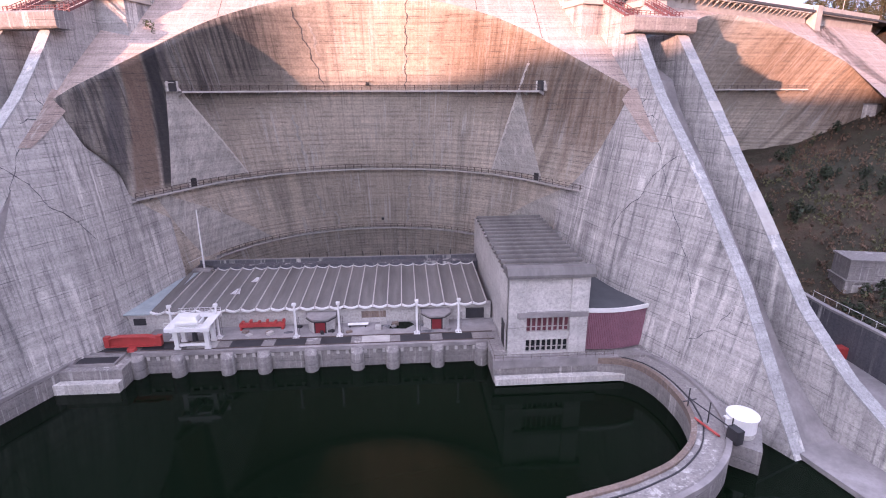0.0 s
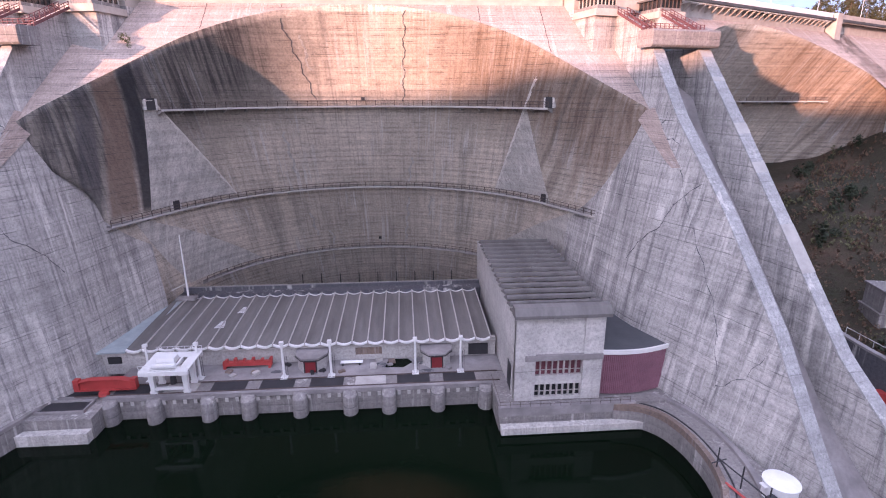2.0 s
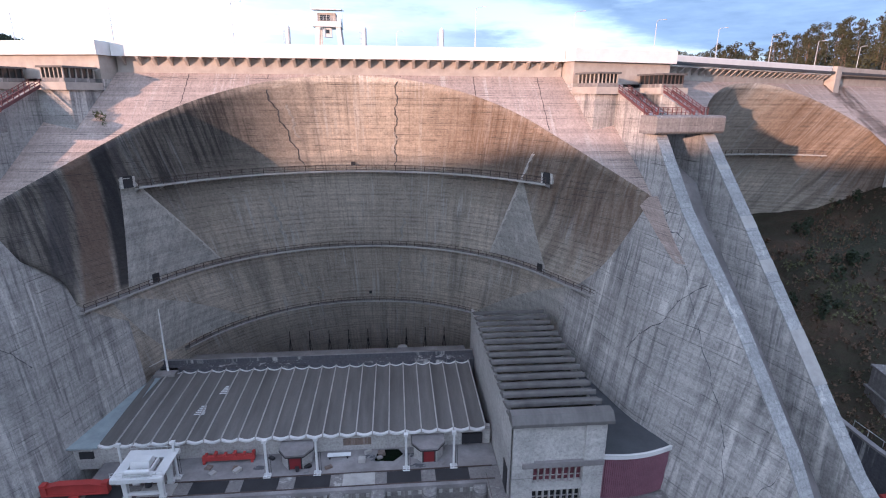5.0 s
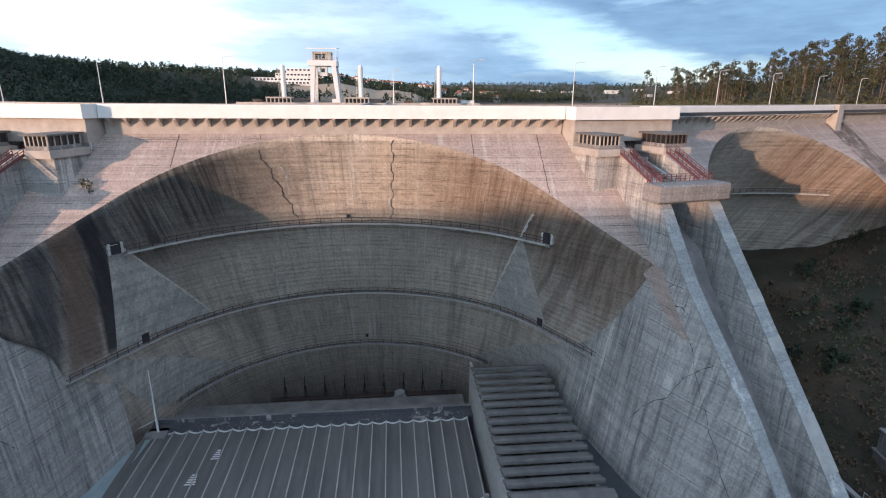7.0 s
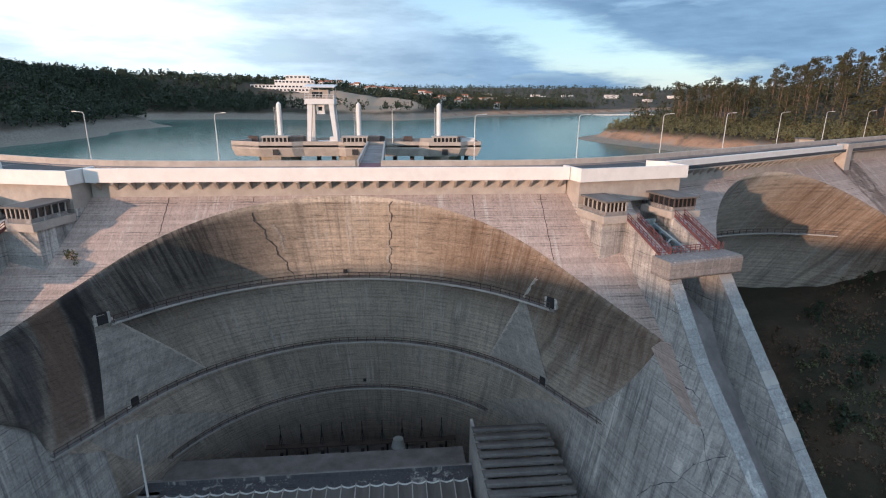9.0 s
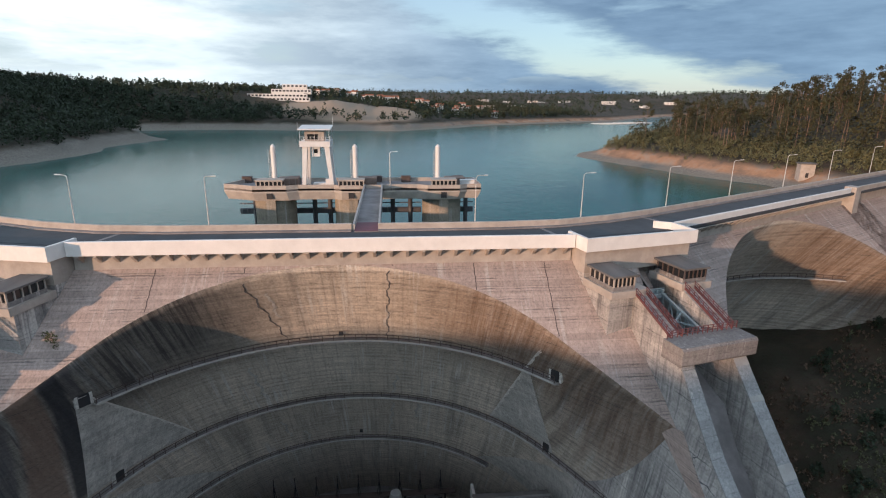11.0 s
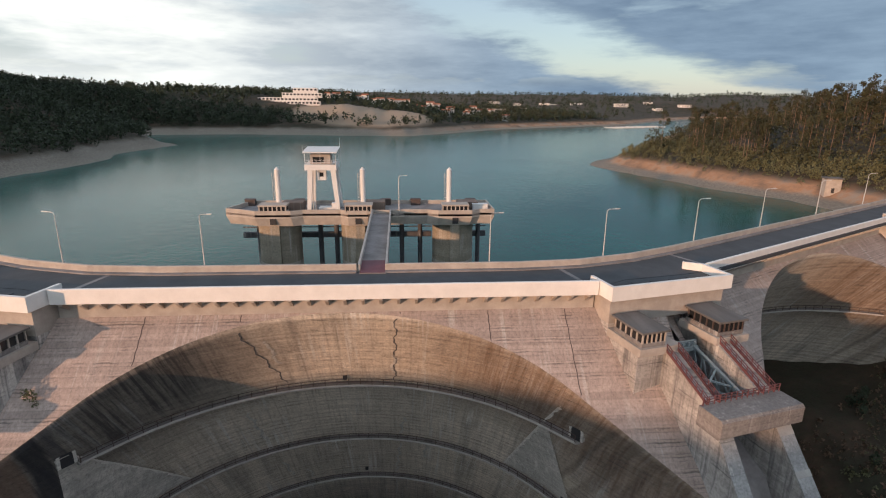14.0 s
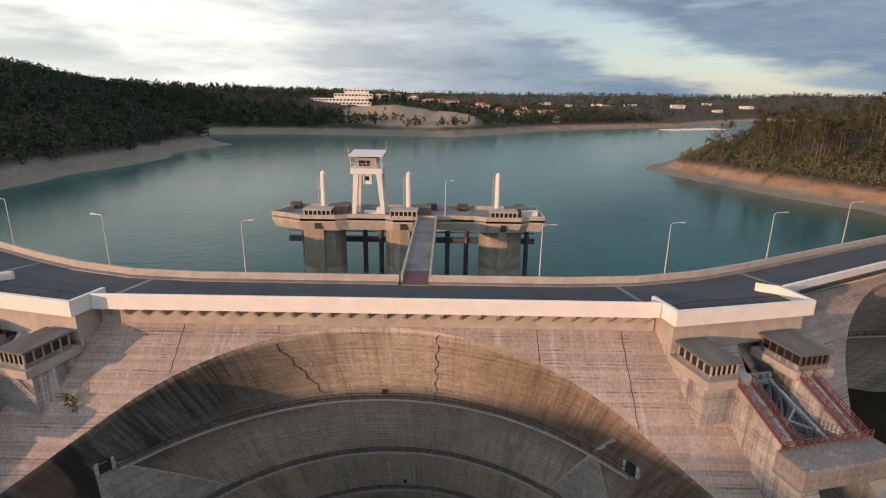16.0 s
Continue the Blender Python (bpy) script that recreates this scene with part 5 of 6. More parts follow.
part("fill", Mesh().prism([(44.0, 75.0, -6), (49.5, 66.0, -6), (52.5, 54.0, -6), (49.5, 49.5, -6), (46.0, 52.5, -6), (47.0, 62.0, -6)], (0, 0, 9.3)), M_QUAY, mole)
tank = thing("water_tank", "round white tank with a low conical lid", "tank", pose(49.2, 53.6, 3.3))
part("base", Mesh().drum(0, 0, 0, 0.7, 1.75, 1.75, 28), M_PAD, tank)
part("body", Mesh().drum(0, 0, 0.7, 2.6, 1.8, 1.8, 28), M_STEEL, tank)
part("lid", Mesh().drum(0, 0, 2.55, 2.75, 1.95, 1.95, 28).drum(0, 0, 2.75, 3.0, 1.95, 0.25, 28), M_STEEL, tank)
part("step", Mesh().box(-2.3, -1.7, -0.4, 0.4, 2.2, 2.4), M_STEEL, tank)
fr = thing("stoplog_frame", "black steel lifting frame standing on the mole", "frame", pose(45.4, 55.4, 3.5, 0, 0, 14))
for y in (-3.6, 0.0, 3.6):
    part("post", Mesh().rod((0.6, y, 0), (0.6, y, 3.1), 0.09), M_DARK, fr)
part("beam", Mesh().rod((0.6, -3.6, 1.6), (0.6, 3.6, 1.6), 0.09).rod((-0.7, 3.2, 1.5), (1.5, 3.2, 1.5), 0.08), M_DARK, fr)
part("counterweight", Mesh().box(0.1, 1.2, -5.0, -3.4, 0.1, 2.0), M_DARK, fr)
part("red_bar", Mesh().rod((-0.5, -3.0, 0.35), (-0.6, 1.0, 0.35), 0.16), M_RED, fr, "rust-red steel bar")

# bank behind the chute: retaining wall, lane and a red box
rw = thing("retaining_wall", "dark stone retaining wall under the slope", "wall", kind="structure")
lane = np.array([(79.5, 52.0), (78.9, 66.0), (78.6, 76.0), (80.0, 97.0)])
part("wall", ribbon(resample(lane, 24)[::-1], [(0, 0), (0, 9.9), (-0.7, 9.9), (-0.7, 0)]), M_INK, rw)
part("wall_cap", ribbon(resample(lane, 24)[::-1], [(0.1, 9.8), (0.1, 10.15), (-0.8, 10.15), (-0.8, 9.8)]), M_DECK, rw)
solid("lane", Mesh().loft([[(67.0, y, z), (80.2, y, z), (80.2, y, z + 0.12), (67.0, y, z + 0.12)] for y, z in ((50, 2.2), (70, 3.2), (96, 4.6))]), M_DECK, "grey service lane beside the chute", "lane", kind="structure")
rb = thing("red_cabinet", "red metal cabinet beside the lane", "cabinet", pose(77.2, 71.0, 3.3))
part("body", Mesh().box(-1.0, 1.0, -0.7, 0.7, 0, 2.0), M_RED, rb)
part("door", Mesh().box(-0.9, 0.9, -0.75, -0.7, 0.15, 1.85), M_RED, rb)
blk = thing("valve_block", "pale concrete block house on the slope", "blockhouse", pose(138.0, 141.0, float(ground_z(138.0, 141.0)), 0, 0, 28))
part("body", Mesh().box(-2.4, 2.4, -1.6, 1.6, -3, 2.4), M_PAD, blk)
part("roof", Mesh().box(-2.6, 2.6, -1.8, 1.8, 2.4, 2.7), M_DECK, blk)

st = thing("stone_block", "weathered stone block house in two tiers on the bank", "blockhouse", pose(93.0, 86.0, float(ground_z(93.0, 86.0)) - 2.6, 0, 0, -14))
for k, (w, d, z0, z1) in enumerate(((4.4, 3.0, -3, 4.0), (4.2, 2.8, 4.0, 8.0))):
    part("tier", Mesh().box(-w, w, -d, d, z0, z1), M_QUAY, st)
    part("tier_ledge", Mesh().box(-w - 0.25, w + 0.25, -d - 0.25, d + 0.25, z1 - 0.3, z1 + 0.06), M_QUAY, st)
for x in (-3.2, 2.4):
    part("plaster_patch", Mesh().box(x, x + 1.8, -3.07, -3.0, 1.2, 3.2), M_PAD, st, "patch of white plaster")
fence = thing("lane_fence", "galvanised pipe fence on the retaining wall", "fence")
for k in range(9):
    part("post", Mesh().rod((79.2, 60.0 + 2.6 * k, 10.1), (79.2, 60.0 + 2.6 * k, 11.2), 0.05), M_LAMP, fence)
part("rail", Mesh().rod((79.2, 60.0, 11.1), (79.2, 80.8, 11.1), 0.045), M_LAMP, fence)

# ---- gate cabins, railings and gates on the buttresses ----
for b, m, put in built:
    for p0, p1 in ((-4.6, -0.9), (7.9, 12.1)):
        cab = thing("gate_cabin", "glazed control cabin with a flat overhanging roof", "cabin", group="gate cabins")
        part("plinth", put(Mesh().box(p0, p1, 10.6, 16.6, 61.3, 61.9)), M_QUAY, cab)
        part("glass", put(Mesh().box(p0 + 0.15, p1 - 0.15, 10.75, 16.45, 61.9, 63.3)), M_GLASS, cab)
        for k in range(6):
            q = 10.7 + 5.8 * k / 5
            for p in (p0 + 0.1, p1 - 0.1):
                part("window_post", put(Mesh().box(p - 0.1, p + 0.1, q - 0.1, q + 0.1, 61.9, 63.3)), M_RAIL if p0 > 0 else M_BAND, cab)
        for k in range(1, 5):
            p = p0 + 0.1 + (p1 - p0 - 0.2) * k / 5
            for q in (10.7, 16.5):
                part("window_post", put(Mesh().box(p - 0.08, p + 0.08, q - 0.1, q + 0.1, 61.9, 63.3)), M_RAIL if p0 > 0 else M_BAND, cab)
        part("roof", put(Mesh().box(p0 - 0.35, p1 + 0.35, 10.3, 17.0, 63.3, 63.58)), M_ROOF, cab)
    # sloping railings down the piers and along the cross beam
    for p in (-0.9, 0.9, 7.9, 9.7):
        r = thing("pier_railing", "faded red steel railing down the pier", "railing", group="pier railings")
        pts = [(10.2, 60.5), (2.6, 57.1)]
        for k in range(9):
            q = pts[0][0] + (pts[1][0] - pts[0][0]) * k / 8
            z = pts[0][1] + (pts[1][1] - pts[0][1]) * k / 8
            part("post", put(Mesh().box(p - 0.05, p + 0.05, q - 0.05, q + 0.05, z, z + 1.15)), M_PINK, r)
        for h in (0.4, 0.75, 1.12):
            part("rail", put(Mesh().rod((p, 10.2, 60.5 + h), (p, 2.6, 57.1 + h), 0.055, None, 4)), M_PINK, r)
        part("toe_plate", put(Mesh().loft([[(p - 0.06, 10.2, 60.5), (p + 0.06, 10.2, 60.5), (p + 0.06, 10.2, 60.85), (p - 0.06, 10.2, 60.85)], [(p - 0.06, 2.6, 57.1), (p + 0.06, 2.6, 57.1), (p + 0.06, 2.6, 57.45), (p - 0.06, 2.6, 57.45)]])), M_PINK, r)
    r = thing("beam_railing", "faded red steel railing along the cross beam", "railing", group="pier railings")
    for q in (2.5,):
        for k in range(15):
            p = -1.6 + 11.9 * k / 14
            part("post", put(Mesh().box(p - 0.05, p + 0.05, q - 0.05, q + 0.05, 57.2, 58.3)), M_PINK, r)
        for h in (0.4, 0.75, 1.1):
            part("rail", put(Mesh().rod((-1.6, q, 57.2 + h), (10.3, q, 57.2 + h), 0.055, None, 4)), M_PINK, r)
    gt = thing("radial_gate", "grey-blue steel spillway gate with truss arms", "gate")
    part("leaf", put(Mesh().loft([[(1.2, 15.5 - 0.02 * (z - 50) ** 2, z), (7.5, 15.5 - 0.02 * (z - 50) ** 2, z), (7.5, 15.9 - 0.02 * (z - 50) ** 2, z), (1.2, 15.9 - 0.02 * (z - 50) ** 2, z)] for z in np.linspace(46, 59.5, 9)])), M_GATE, gt)
    for k in range(6):
        p = 1.7 + 5.3 * k / 5
        part("stiffener", put(Mesh().box(p - 0.15, p + 0.15, 13.4, 14.2, 52.5, 59.4)), M_GATE, gt)
    for z in (53.5, 56.0, 58.5):
        part("girder", put(Mesh().box(1.2, 7.5, 13.2, 13.7, z - 0.25, z + 0.25)), M_GATE, gt)
    for p in (2.0, 6.7):
        arm = Mesh()
        arm.rod((p, 13.3, 58.8), (p, 2.9, 55.6), 0.28, None, 4).rod((p, 13.3, 53.6), (p, 2.9, 55.2), 0.28, None, 4)
        for k in range(5):
            t0, t1 = k / 6, (k + 1) / 6
            a0, a1 = 58.8 - 3.2 * t0, 53.6 + 1.6 * t1
            arm.rod((p, 13.3 - 10.4 * t0, a0), (p, 13.3 - 10.4 * t1, a1), 0.12, None, 4)
            arm.rod((p, 13.3 - 10.4 * t1, 58.8 - 3.2 * t1), (p, 13.3 - 10.4 * t1, a1), 0.12, None, 4)
        part("arm", put(arm), M_GATE, gt)
    part("arm_tie", put(Mesh().rod((2.0, 9.0, 57.4), (6.7, 6.0, 56.4), 0.16, None, 4).rod((2.0, 6.0, 56.4), (6.7, 9.0, 57.4), 0.16, None, 4)), M_GATE, gt)

# open cracks across the chute walls
def flank_crack(m, off, pts, name="crack"):
    """A thin dark split following the inner flank through (distance, height) points."""
    out = []
    for (q0, z0), (q1, z1) in zip(pts, pts[1:]):
        for t in np.linspace(0, 1, 8):
            out.append((q0 + (q1 - q0) * t + 0.15 * math.sin(9 * t + q0), z0 + (z1 - z0) * t + 0.2 * math.sin(7 * t + z0)))
    rings = []
    for k, (q, z) in enumerate(out):
        w = 0.055 + 0.045 * math.sin(k * 1.9)
        p = -0.6 + off + inset(LEFT_Z, q) + flank(LEFT_Z, q, z)
        rings.append([(p - 0.05, q, z - w), (p - 0.05, q, z + w), (p + 0.2, q, z + w), (p + 0.2, q, z - w)])
    me = Mesh().loft(rings)
    me.v = [tuple(m @ Vector(v)) for v in me.v]
    solid(name, me, M_INK, "dark open crack across the concrete flank", "crack", kind="structure")


def flank_ledge(m, off):
    """The sloping face runs on below the arch's foot as a narrowing ledge on the flank."""
    rings = []
    for t in np.linspace(0, 1, 13):
        a, c = (2.4 + (-7.9 - 2.4) * t, 44.6 + (37.2 - 44.6) * t), (-1.8 + (-9.3 + 1.8) * t, 45.7 + (37.4 - 45.7) * t)
        ring = []
        for (q, z), d in ((a, 0.2), (a, -0.45 + 0.3 * t), (c, -0.12), (c, 0.3)):
            ring.append((-0.6 + off + inset(LEFT_Z, q) + flank(LEFT_Z, q, z) + d, q, z))
        rings.append(ring)
    me = Mesh().loft(rings)
    me.v = [tuple(m @ Vector(v)) for v in me.v]
    solid("spandrel_ledge", me, M_SPAN, "narrowing concrete ledge below the foot of the arch", "ledge", kind="structure")


for (b, m, put), off in zip(built, (0.0, 1.2)):
    FLARE["k"] = off
    flank_ledge(m, off)
    flank_crack(m, off, [(-9.2, 37.2), (-12.0, 31.5), (-15.5, 25.5), (-19.0, 20.0), (-21.0, 15.5)])
    flank_crack(m, off, [(-12.9, 35.6), (-9.5, 32.0), (-8.0, 28.5), (-4.5, 25.0), (-2.2, 21.5)])
    flank_crack(m, off, [(-20.5, 16.0), (-22.5, 9.0), (-26.0, 12.0), (-28.0, 17.0)])
    flank_crack(m, off, [(-5.0, 45.0), (-4.0, 43.0), (-5.5, 41.5), (-8.0, 41.0)])

# pilaster on the far wing
for s, m in ((1, EAST), (-1, WEST)):
    pil = Mesh().prism([(37.5, 111.0, 40.0), (37.5, 106.0, 40.0), (37.5, 108.4, 62.0), (37.5, 108.4, TOP + 0.1), (37.5, 111.0, TOP + 0.1)], (3.2, 0, 0))
    if s < 0:
        pil.v = [(-x, y, z) for x, y, z in pil.v]
    solid("pilaster", pil, M_BAND, "pale concrete pilaster rising to the parapet", "pilaster", m, "structure")
    out = Mesh().box(40.0, 80.0, 110.5, 113.0, 40.0, 65.6).box(40.0, 80.0, 109.0, 109.5, 65.5, TOP)
    if s < 0:
        out.v = [(-x, y, z) for x, y, z in out.v]
    solid("wall_abutment", out, M_BAND, "pale concrete crest wall at the abutment", "wall", m, "structure")
    fl = Mesh().add([(36, span_y(30), 30), (80, span_y(30), 30), (80, 110.5, 63), (36, 110.5, 63)], [(0, 1, 2, 3)])
    if s < 0:
        fl.v = [(-x, y, z) for x, y, z in fl.v]
    solid("spandrel_abutment", fl, M_SPAN, "weathered sloping concrete face at the abutment", "dam wall", m, "structure")

# ---- intake tower in the lake ----
it = thing("intake_platform", "concrete intake platform on thick round columns", "intake")
for x in (-20.0, -0.3, 22.0):
    col = part("column", Mesh().drum(x, 167.5, 20, 65.6, 5.0, 5.0, 32), M_COLUMN, it, smooth=False)
    part("guide_rib", Mesh().box(x - 1.1, x + 1.1, 161.6, 163.6, 20, 66.0), M_COLUMN, col)
    part("tide_band", Mesh().drum(x, 167.5, 50.0, 54.2, 5.06, 5.06, 32), M_BAND, col, "paler band of dried silt")
outline = [(-31.5, 164.5), (-27.0, 162.6), (-24.0, 160.8), (-16.0, 160.8), (-13.5, 162.2), (-4.8, 162.2), (-3.0, 160.8), (1.6, 160.8), (2.4, 161.6), (7.4, 161.6), (10.0, 162.2), (15.5, 162.2), (18.0, 160.8), (26.0, 160.8), (28.0, 162.4), (31.5, 162.4), (31.5, 174.5), (-28.0, 174.5)]
part("deck", Mesh().prism([(x, y, 66.0) for x, y in outline], (0, 0, 0.45)), M_DECK, it)
fas = Mesh()
cx, cy = 0.0, 168.0
ring0 = [Vector((x, y, 0)) for x, y in outline]
fas.loft([[(p.x * 0.975, (p.y - cy) * 0.9 + cy, 63.7) for p in ring0], [(p.x, p.y, 65.6) for p in ring0], [(p.x, p.y, 67.4) for p in ring0], [(p.x * 0.988, (p.y - cy) * 0.96 + cy, 67.4) for p in ring0], [(p.x * 0.988, (p.y - cy) * 0.96 + cy, 66.4) for p in ring0]], True, False)
part("fascia", fas, M_BAND, it, "pale sunlit concrete edge")
for x in (-26.2, -11.0, -7.0, 9.5, 14.2, 29.2):
    part("support_post", Mesh().rod((x, 172, 30), (x * 0.99, 171.0, 66), 0.6, None, 10), M_INK, it)
for x0, x1 in ((-16, -4), (4, 17), (-30, -24), (26, 31)):
    part("brace", Mesh().box(x0, x1, 171.2, 172.4, 58.5, 59.8).box(x0, x1, 171.6, 172.0, 61.0, 61.2), M_INK, it)
for x in (-20.0, -0.6, 22.0):
    cab = part("hoist_cabin", Mesh().box(x - 3.0, x + 3.0, 160.9, 164.2, 66.6, 67.2), M_BAND, it)
    part("window_band", Mesh().box(x - 2.9, x + 2.9, 161.0, 164.1, 67.2, 68.4), M_GLASS, cab)
    for k in range(7):
        part("window_post", Mesh().box(x - 2.95 + k * 0.983 - 0.13, x - 2.95 + k * 0.983 + 0.13, 160.85, 161.1, 67.2, 68.4), M_BAND, cab)
    part("roof", Mesh().box(x - 3.2, x + 3.2, 160.7, 164.4, 68.4, 68.75), M_BAND, cab)
    part("hatch", Mesh().box(x - 0.7, x + 0.7, 160.7, 160.85, 64.2, 65.6), M_DARK, cab)
    part("machine_cover", Mesh().box(x + 1.0, x + 6.0, 166.0, 170.0, 66.4, 68.4), M_BROWN, cab, "rust-brown machine cover")
for x in (-19.4, 0.3, 20.8):
    ms = thing("hoist_mast", "tall white cylindrical mast with a ladder", "mast", pose(x, 165.4, 66.4), group="hoist masts")
    part("tube", Mesh().drum(0, 0, 0, 9.9, 0.62, 0.62, 16), M_STEEL, ms)
    part("cap", Mesh().drum(0, 0, 9.9, 10.5, 0.62, 0.1, 16), M_STEEL, ms)
    ld = Mesh().rod((-1.15, -0.3, 0), (-1.15, -0.3, 9.2), 0.06, None, 4).rod((-0.75, -0.3, 0), (-0.75, -0.3, 9.2), 0.06, None, 4)
    for k in range(13):
        ld.rod((-1.15, -0.3, 0.5 + 0.7 * k), (-0.75, -0.3, 0.5 + 0.7 * k), 0.045, None, 4)
    part("ladder", ld, M_PAD, ms)
gy_ = thing("gantry_tower", "white gantry tower with a glazed hoist room", "gantry", pose(-9.0, 165.6, 66.4) @ Matrix.Diagonal((0.80, 0.80, 0.86, 1)) @ pose(9.0, -165.6, -66.4))
for (x0, x1) in ((-12.9, -12.1), (-4.4, -5.6)):
    for (y0, y1) in ((163.0, 163.6), (171.0, 170.2)):
        part("leg", Mesh().loft([[(x0 - 0.55, y0 - 0.5, 66.4), (x0 + 0.55, y0 - 0.5, 66.4), (x0 + 0.55, y0 + 0.5, 66.4), (x0 - 0.55, y0 + 0.5, 66.4)], [(x1 - 0.75, y1 - 0.6, 78.0), (x1 + 0.75, y1 - 0.6, 78.0), (x1 + 0.75, y1 + 0.6, 78.0), (x1 - 0.75, y1 + 0.6, 78.0)]]), M_STEEL, gy_)
part("ring_beam", Mesh().box(-13.6, -4.6, 162.6, 171.4, 78.0, 79.5), M_STEEL, gy_)
part("hoist_room", Mesh().box(-12.2, -6.4, 164.4, 169.8, 79.5, 82.0), M_BAND, gy_, "recessed machinery room")
part("opening", Mesh().box(-11.4, -8.2, 164.2, 164.4, 79.9, 81.4), M_GLASS, gy_)
part("roof", Mesh().loft([[(-13.9, 162.2, 82.6), (-4.3, 162.2, 82.6), (-4.3, 162.2, 82.85), (-13.9, 162.2, 82.85)], [(-13.9, 171.8, 83.4), (-4.3, 171.8, 83.4), (-4.3, 171.8, 83.65), (-13.9, 171.8, 83.65)]]), M_STEEL, gy_)
for k in range(9):
    x = -13.4 + 1.08 * k
    part("rail_post", Mesh().rod((x, 162.8, 79.5), (x, 162.8, 82.6 if k % 4 == 0 else 80.7), 0.06, None, 4), M_STEEL, gy_)
for h in (80.1, 80.7):
    part("handrail", Mesh().rod((-13.4, 162.8, h), (-4.8, 162.8, h), 0.05, None, 4), M_STEEL, gy_)
    part("handrail", Mesh().rod((-4.8, 162.8, h), (-4.8, 171.3, h), 0.05, None, 4), M_STEEL, gy_)
for k in range(1, 6):
    part("rail_post", Mesh().rod((-4.8, 162.8 + 1.7 * k, 79.5), (-4.8, 162.8 + 1.7 * k, 82.7 if k == 5 else 80.7), 0.06, None, 4), M_STEEL, gy_)
part("ladder_cage", Mesh().rod((-11.7, 162.9, 66.4), (-11.3, 163.2, 78), 0.12, None, 4).rod((-11.0, 162.9, 66.4), (-10.6, 163.2, 78), 0.12, None, 4), M_PAD, gy_)
part("hung_cabin", Mesh().box(-10.2, -7.8, 164.0, 166.0, 75.2, 78.0), M_STEEL, gy_)
part("cabin_window", Mesh().box(-9.6, -8.5, 163.9, 164.0, 76.2, 77.3), M_GLASS, gy_)
part("trolley", Mesh().box(-10.5, -5.0, 165.4, 168.6, 66.5, 67.4).box(-6.8, -5.2, 165.8, 167.8, 67.4, 68.6), M_STEEL, gy_)
part("aerial", Mesh().rod((-4.4, 171.6, 83.6), (-4.4, 171.6, 86.0), 0.05, None, 4).rod((-13.8, 162.3, 82.8), (-13.8, 162.3, 84.6), 0.05, None, 4), M_LAMP, gy_)
for x in (-28, -16, 5.5, 13, 27):
    solid("deck_locker", Mesh().box(x - 1.2, x + 1.2, 172.2, 173.6, 66.45, 67.9).box(x - 1.3, x + 1.3, 172.1, 173.7, 67.9, 68.05), M_RAIL, "rust-brown locker on the intake deck", "locker")
solid("white_cabinet", Mesh().box(26.6, 30.2, 164.6, 166.4, 66.45, 68.0).box(26.5, 30.3, 164.5, 166.5, 68.0, 68.12), M_STEEL, "white cabinet on the intake deck", "cabinet")

# footbridge
fb = thing("footbridge", "concrete footbridge from the crest to the intake", "bridge")
part("deck", Mesh().box(2.7, 6.7, 117.4, 162.4, 65.9, 66.55), M_DECK, fb)
for x in (2.4, 6.6):
    part("girder", Mesh().box(x, x + 0.35, 118.9, 162.4, 65.0, 67.5), M_RIB, fb)
part("stain_panel", Mesh().box(2.75, 6.65, 117.5, 124.0, 66.55, 66.57), M_MAROON, fb, "reddish deck paint at the landward end")

# ---- street lamps ----
lamp = thing("street_lamp", "slim galvanised street lamp with a short arm", "street lamp", group="crest lamps")
part("pole", Mesh().rod((0, 0, -0.8), (0, 0, 7.4), 0.11, 0.06, 8), M_LAMP, lamp)
part("arm", Mesh().rod((0, 0, 7.4), (0.25, -0.2, 7.75), 0.055, None, 6).rod((0.25, -0.2, 7.75), (1.3, -0.35, 7.85), 0.05, None, 6), M_LAMP, lamp)
part("lantern", Mesh().loft([[(1.2, -0.45, 7.78), (1.2, -0.25, 7.78), (1.2, -0.25, 7.92), (1.2, -0.45, 7.92)], [(1.95, -0.5, 7.82), (1.95, -0.25, 7.82), (1.95, -0.25, 7.95), (1.95, -0.5, 7.95)]]), M_LAMP, lamp)
spots = [(-20.8, 119.6), (23.1, 119.6), (42.8, 122.3), (63.7, 131.4), (84.6, 142.6), (106.8, 154.5), (130.0, 167.0), (155, 180), (-42.3, 121.4), (-66.0, 132.6), (-88.5, 144.6), (-112, 158), (8.8, 161.8)]
lamp.matrix_basis = pose(spots[0][0], spots[0][1], TOP)
for x, y in spots[1:]:
    copy_thing(lamp, pose(x, y, TOP, 0, 0, 0 if x > 0 else 180 if x < -30 else 0))

# joints and manhole grids on the crest road
for s in (-1, 1):
    for x, y, a in ((s * 35.5, 114.2, s * 14), (s * 58.5, 121.6, s * 26)):
        solid("road_joint", Mesh().box(-0.35, 0.35, -4.6, 4.6, ROADZ, ROADZ + 0.012, pose(x, y, 0, 0, 0, a)), M_DECK, "pale expansion joint across the road", "road joint", kind="structure")
    gr_ = thing("deck_grating", "dark steel gratings set in the deck", "grating")
    for k in range(5):
        mm = (FRAME_E if s > 0 else Matrix.Diagonal((-1, 1, 1, 1)) @ FRAME_E)
        gmesh = Mesh().box(-2.6 + k * 3.3, 0.2 + k * 3.3, 18.6, 20.8, 66.35, 66.42)
        gmesh.v = [tuple(mm @ Vector(p)) for p in gmesh.v]
        part("panel", gmesh, M_DARK, gr_)

# ---- trees ----
rng = np.random.RandomState(7)


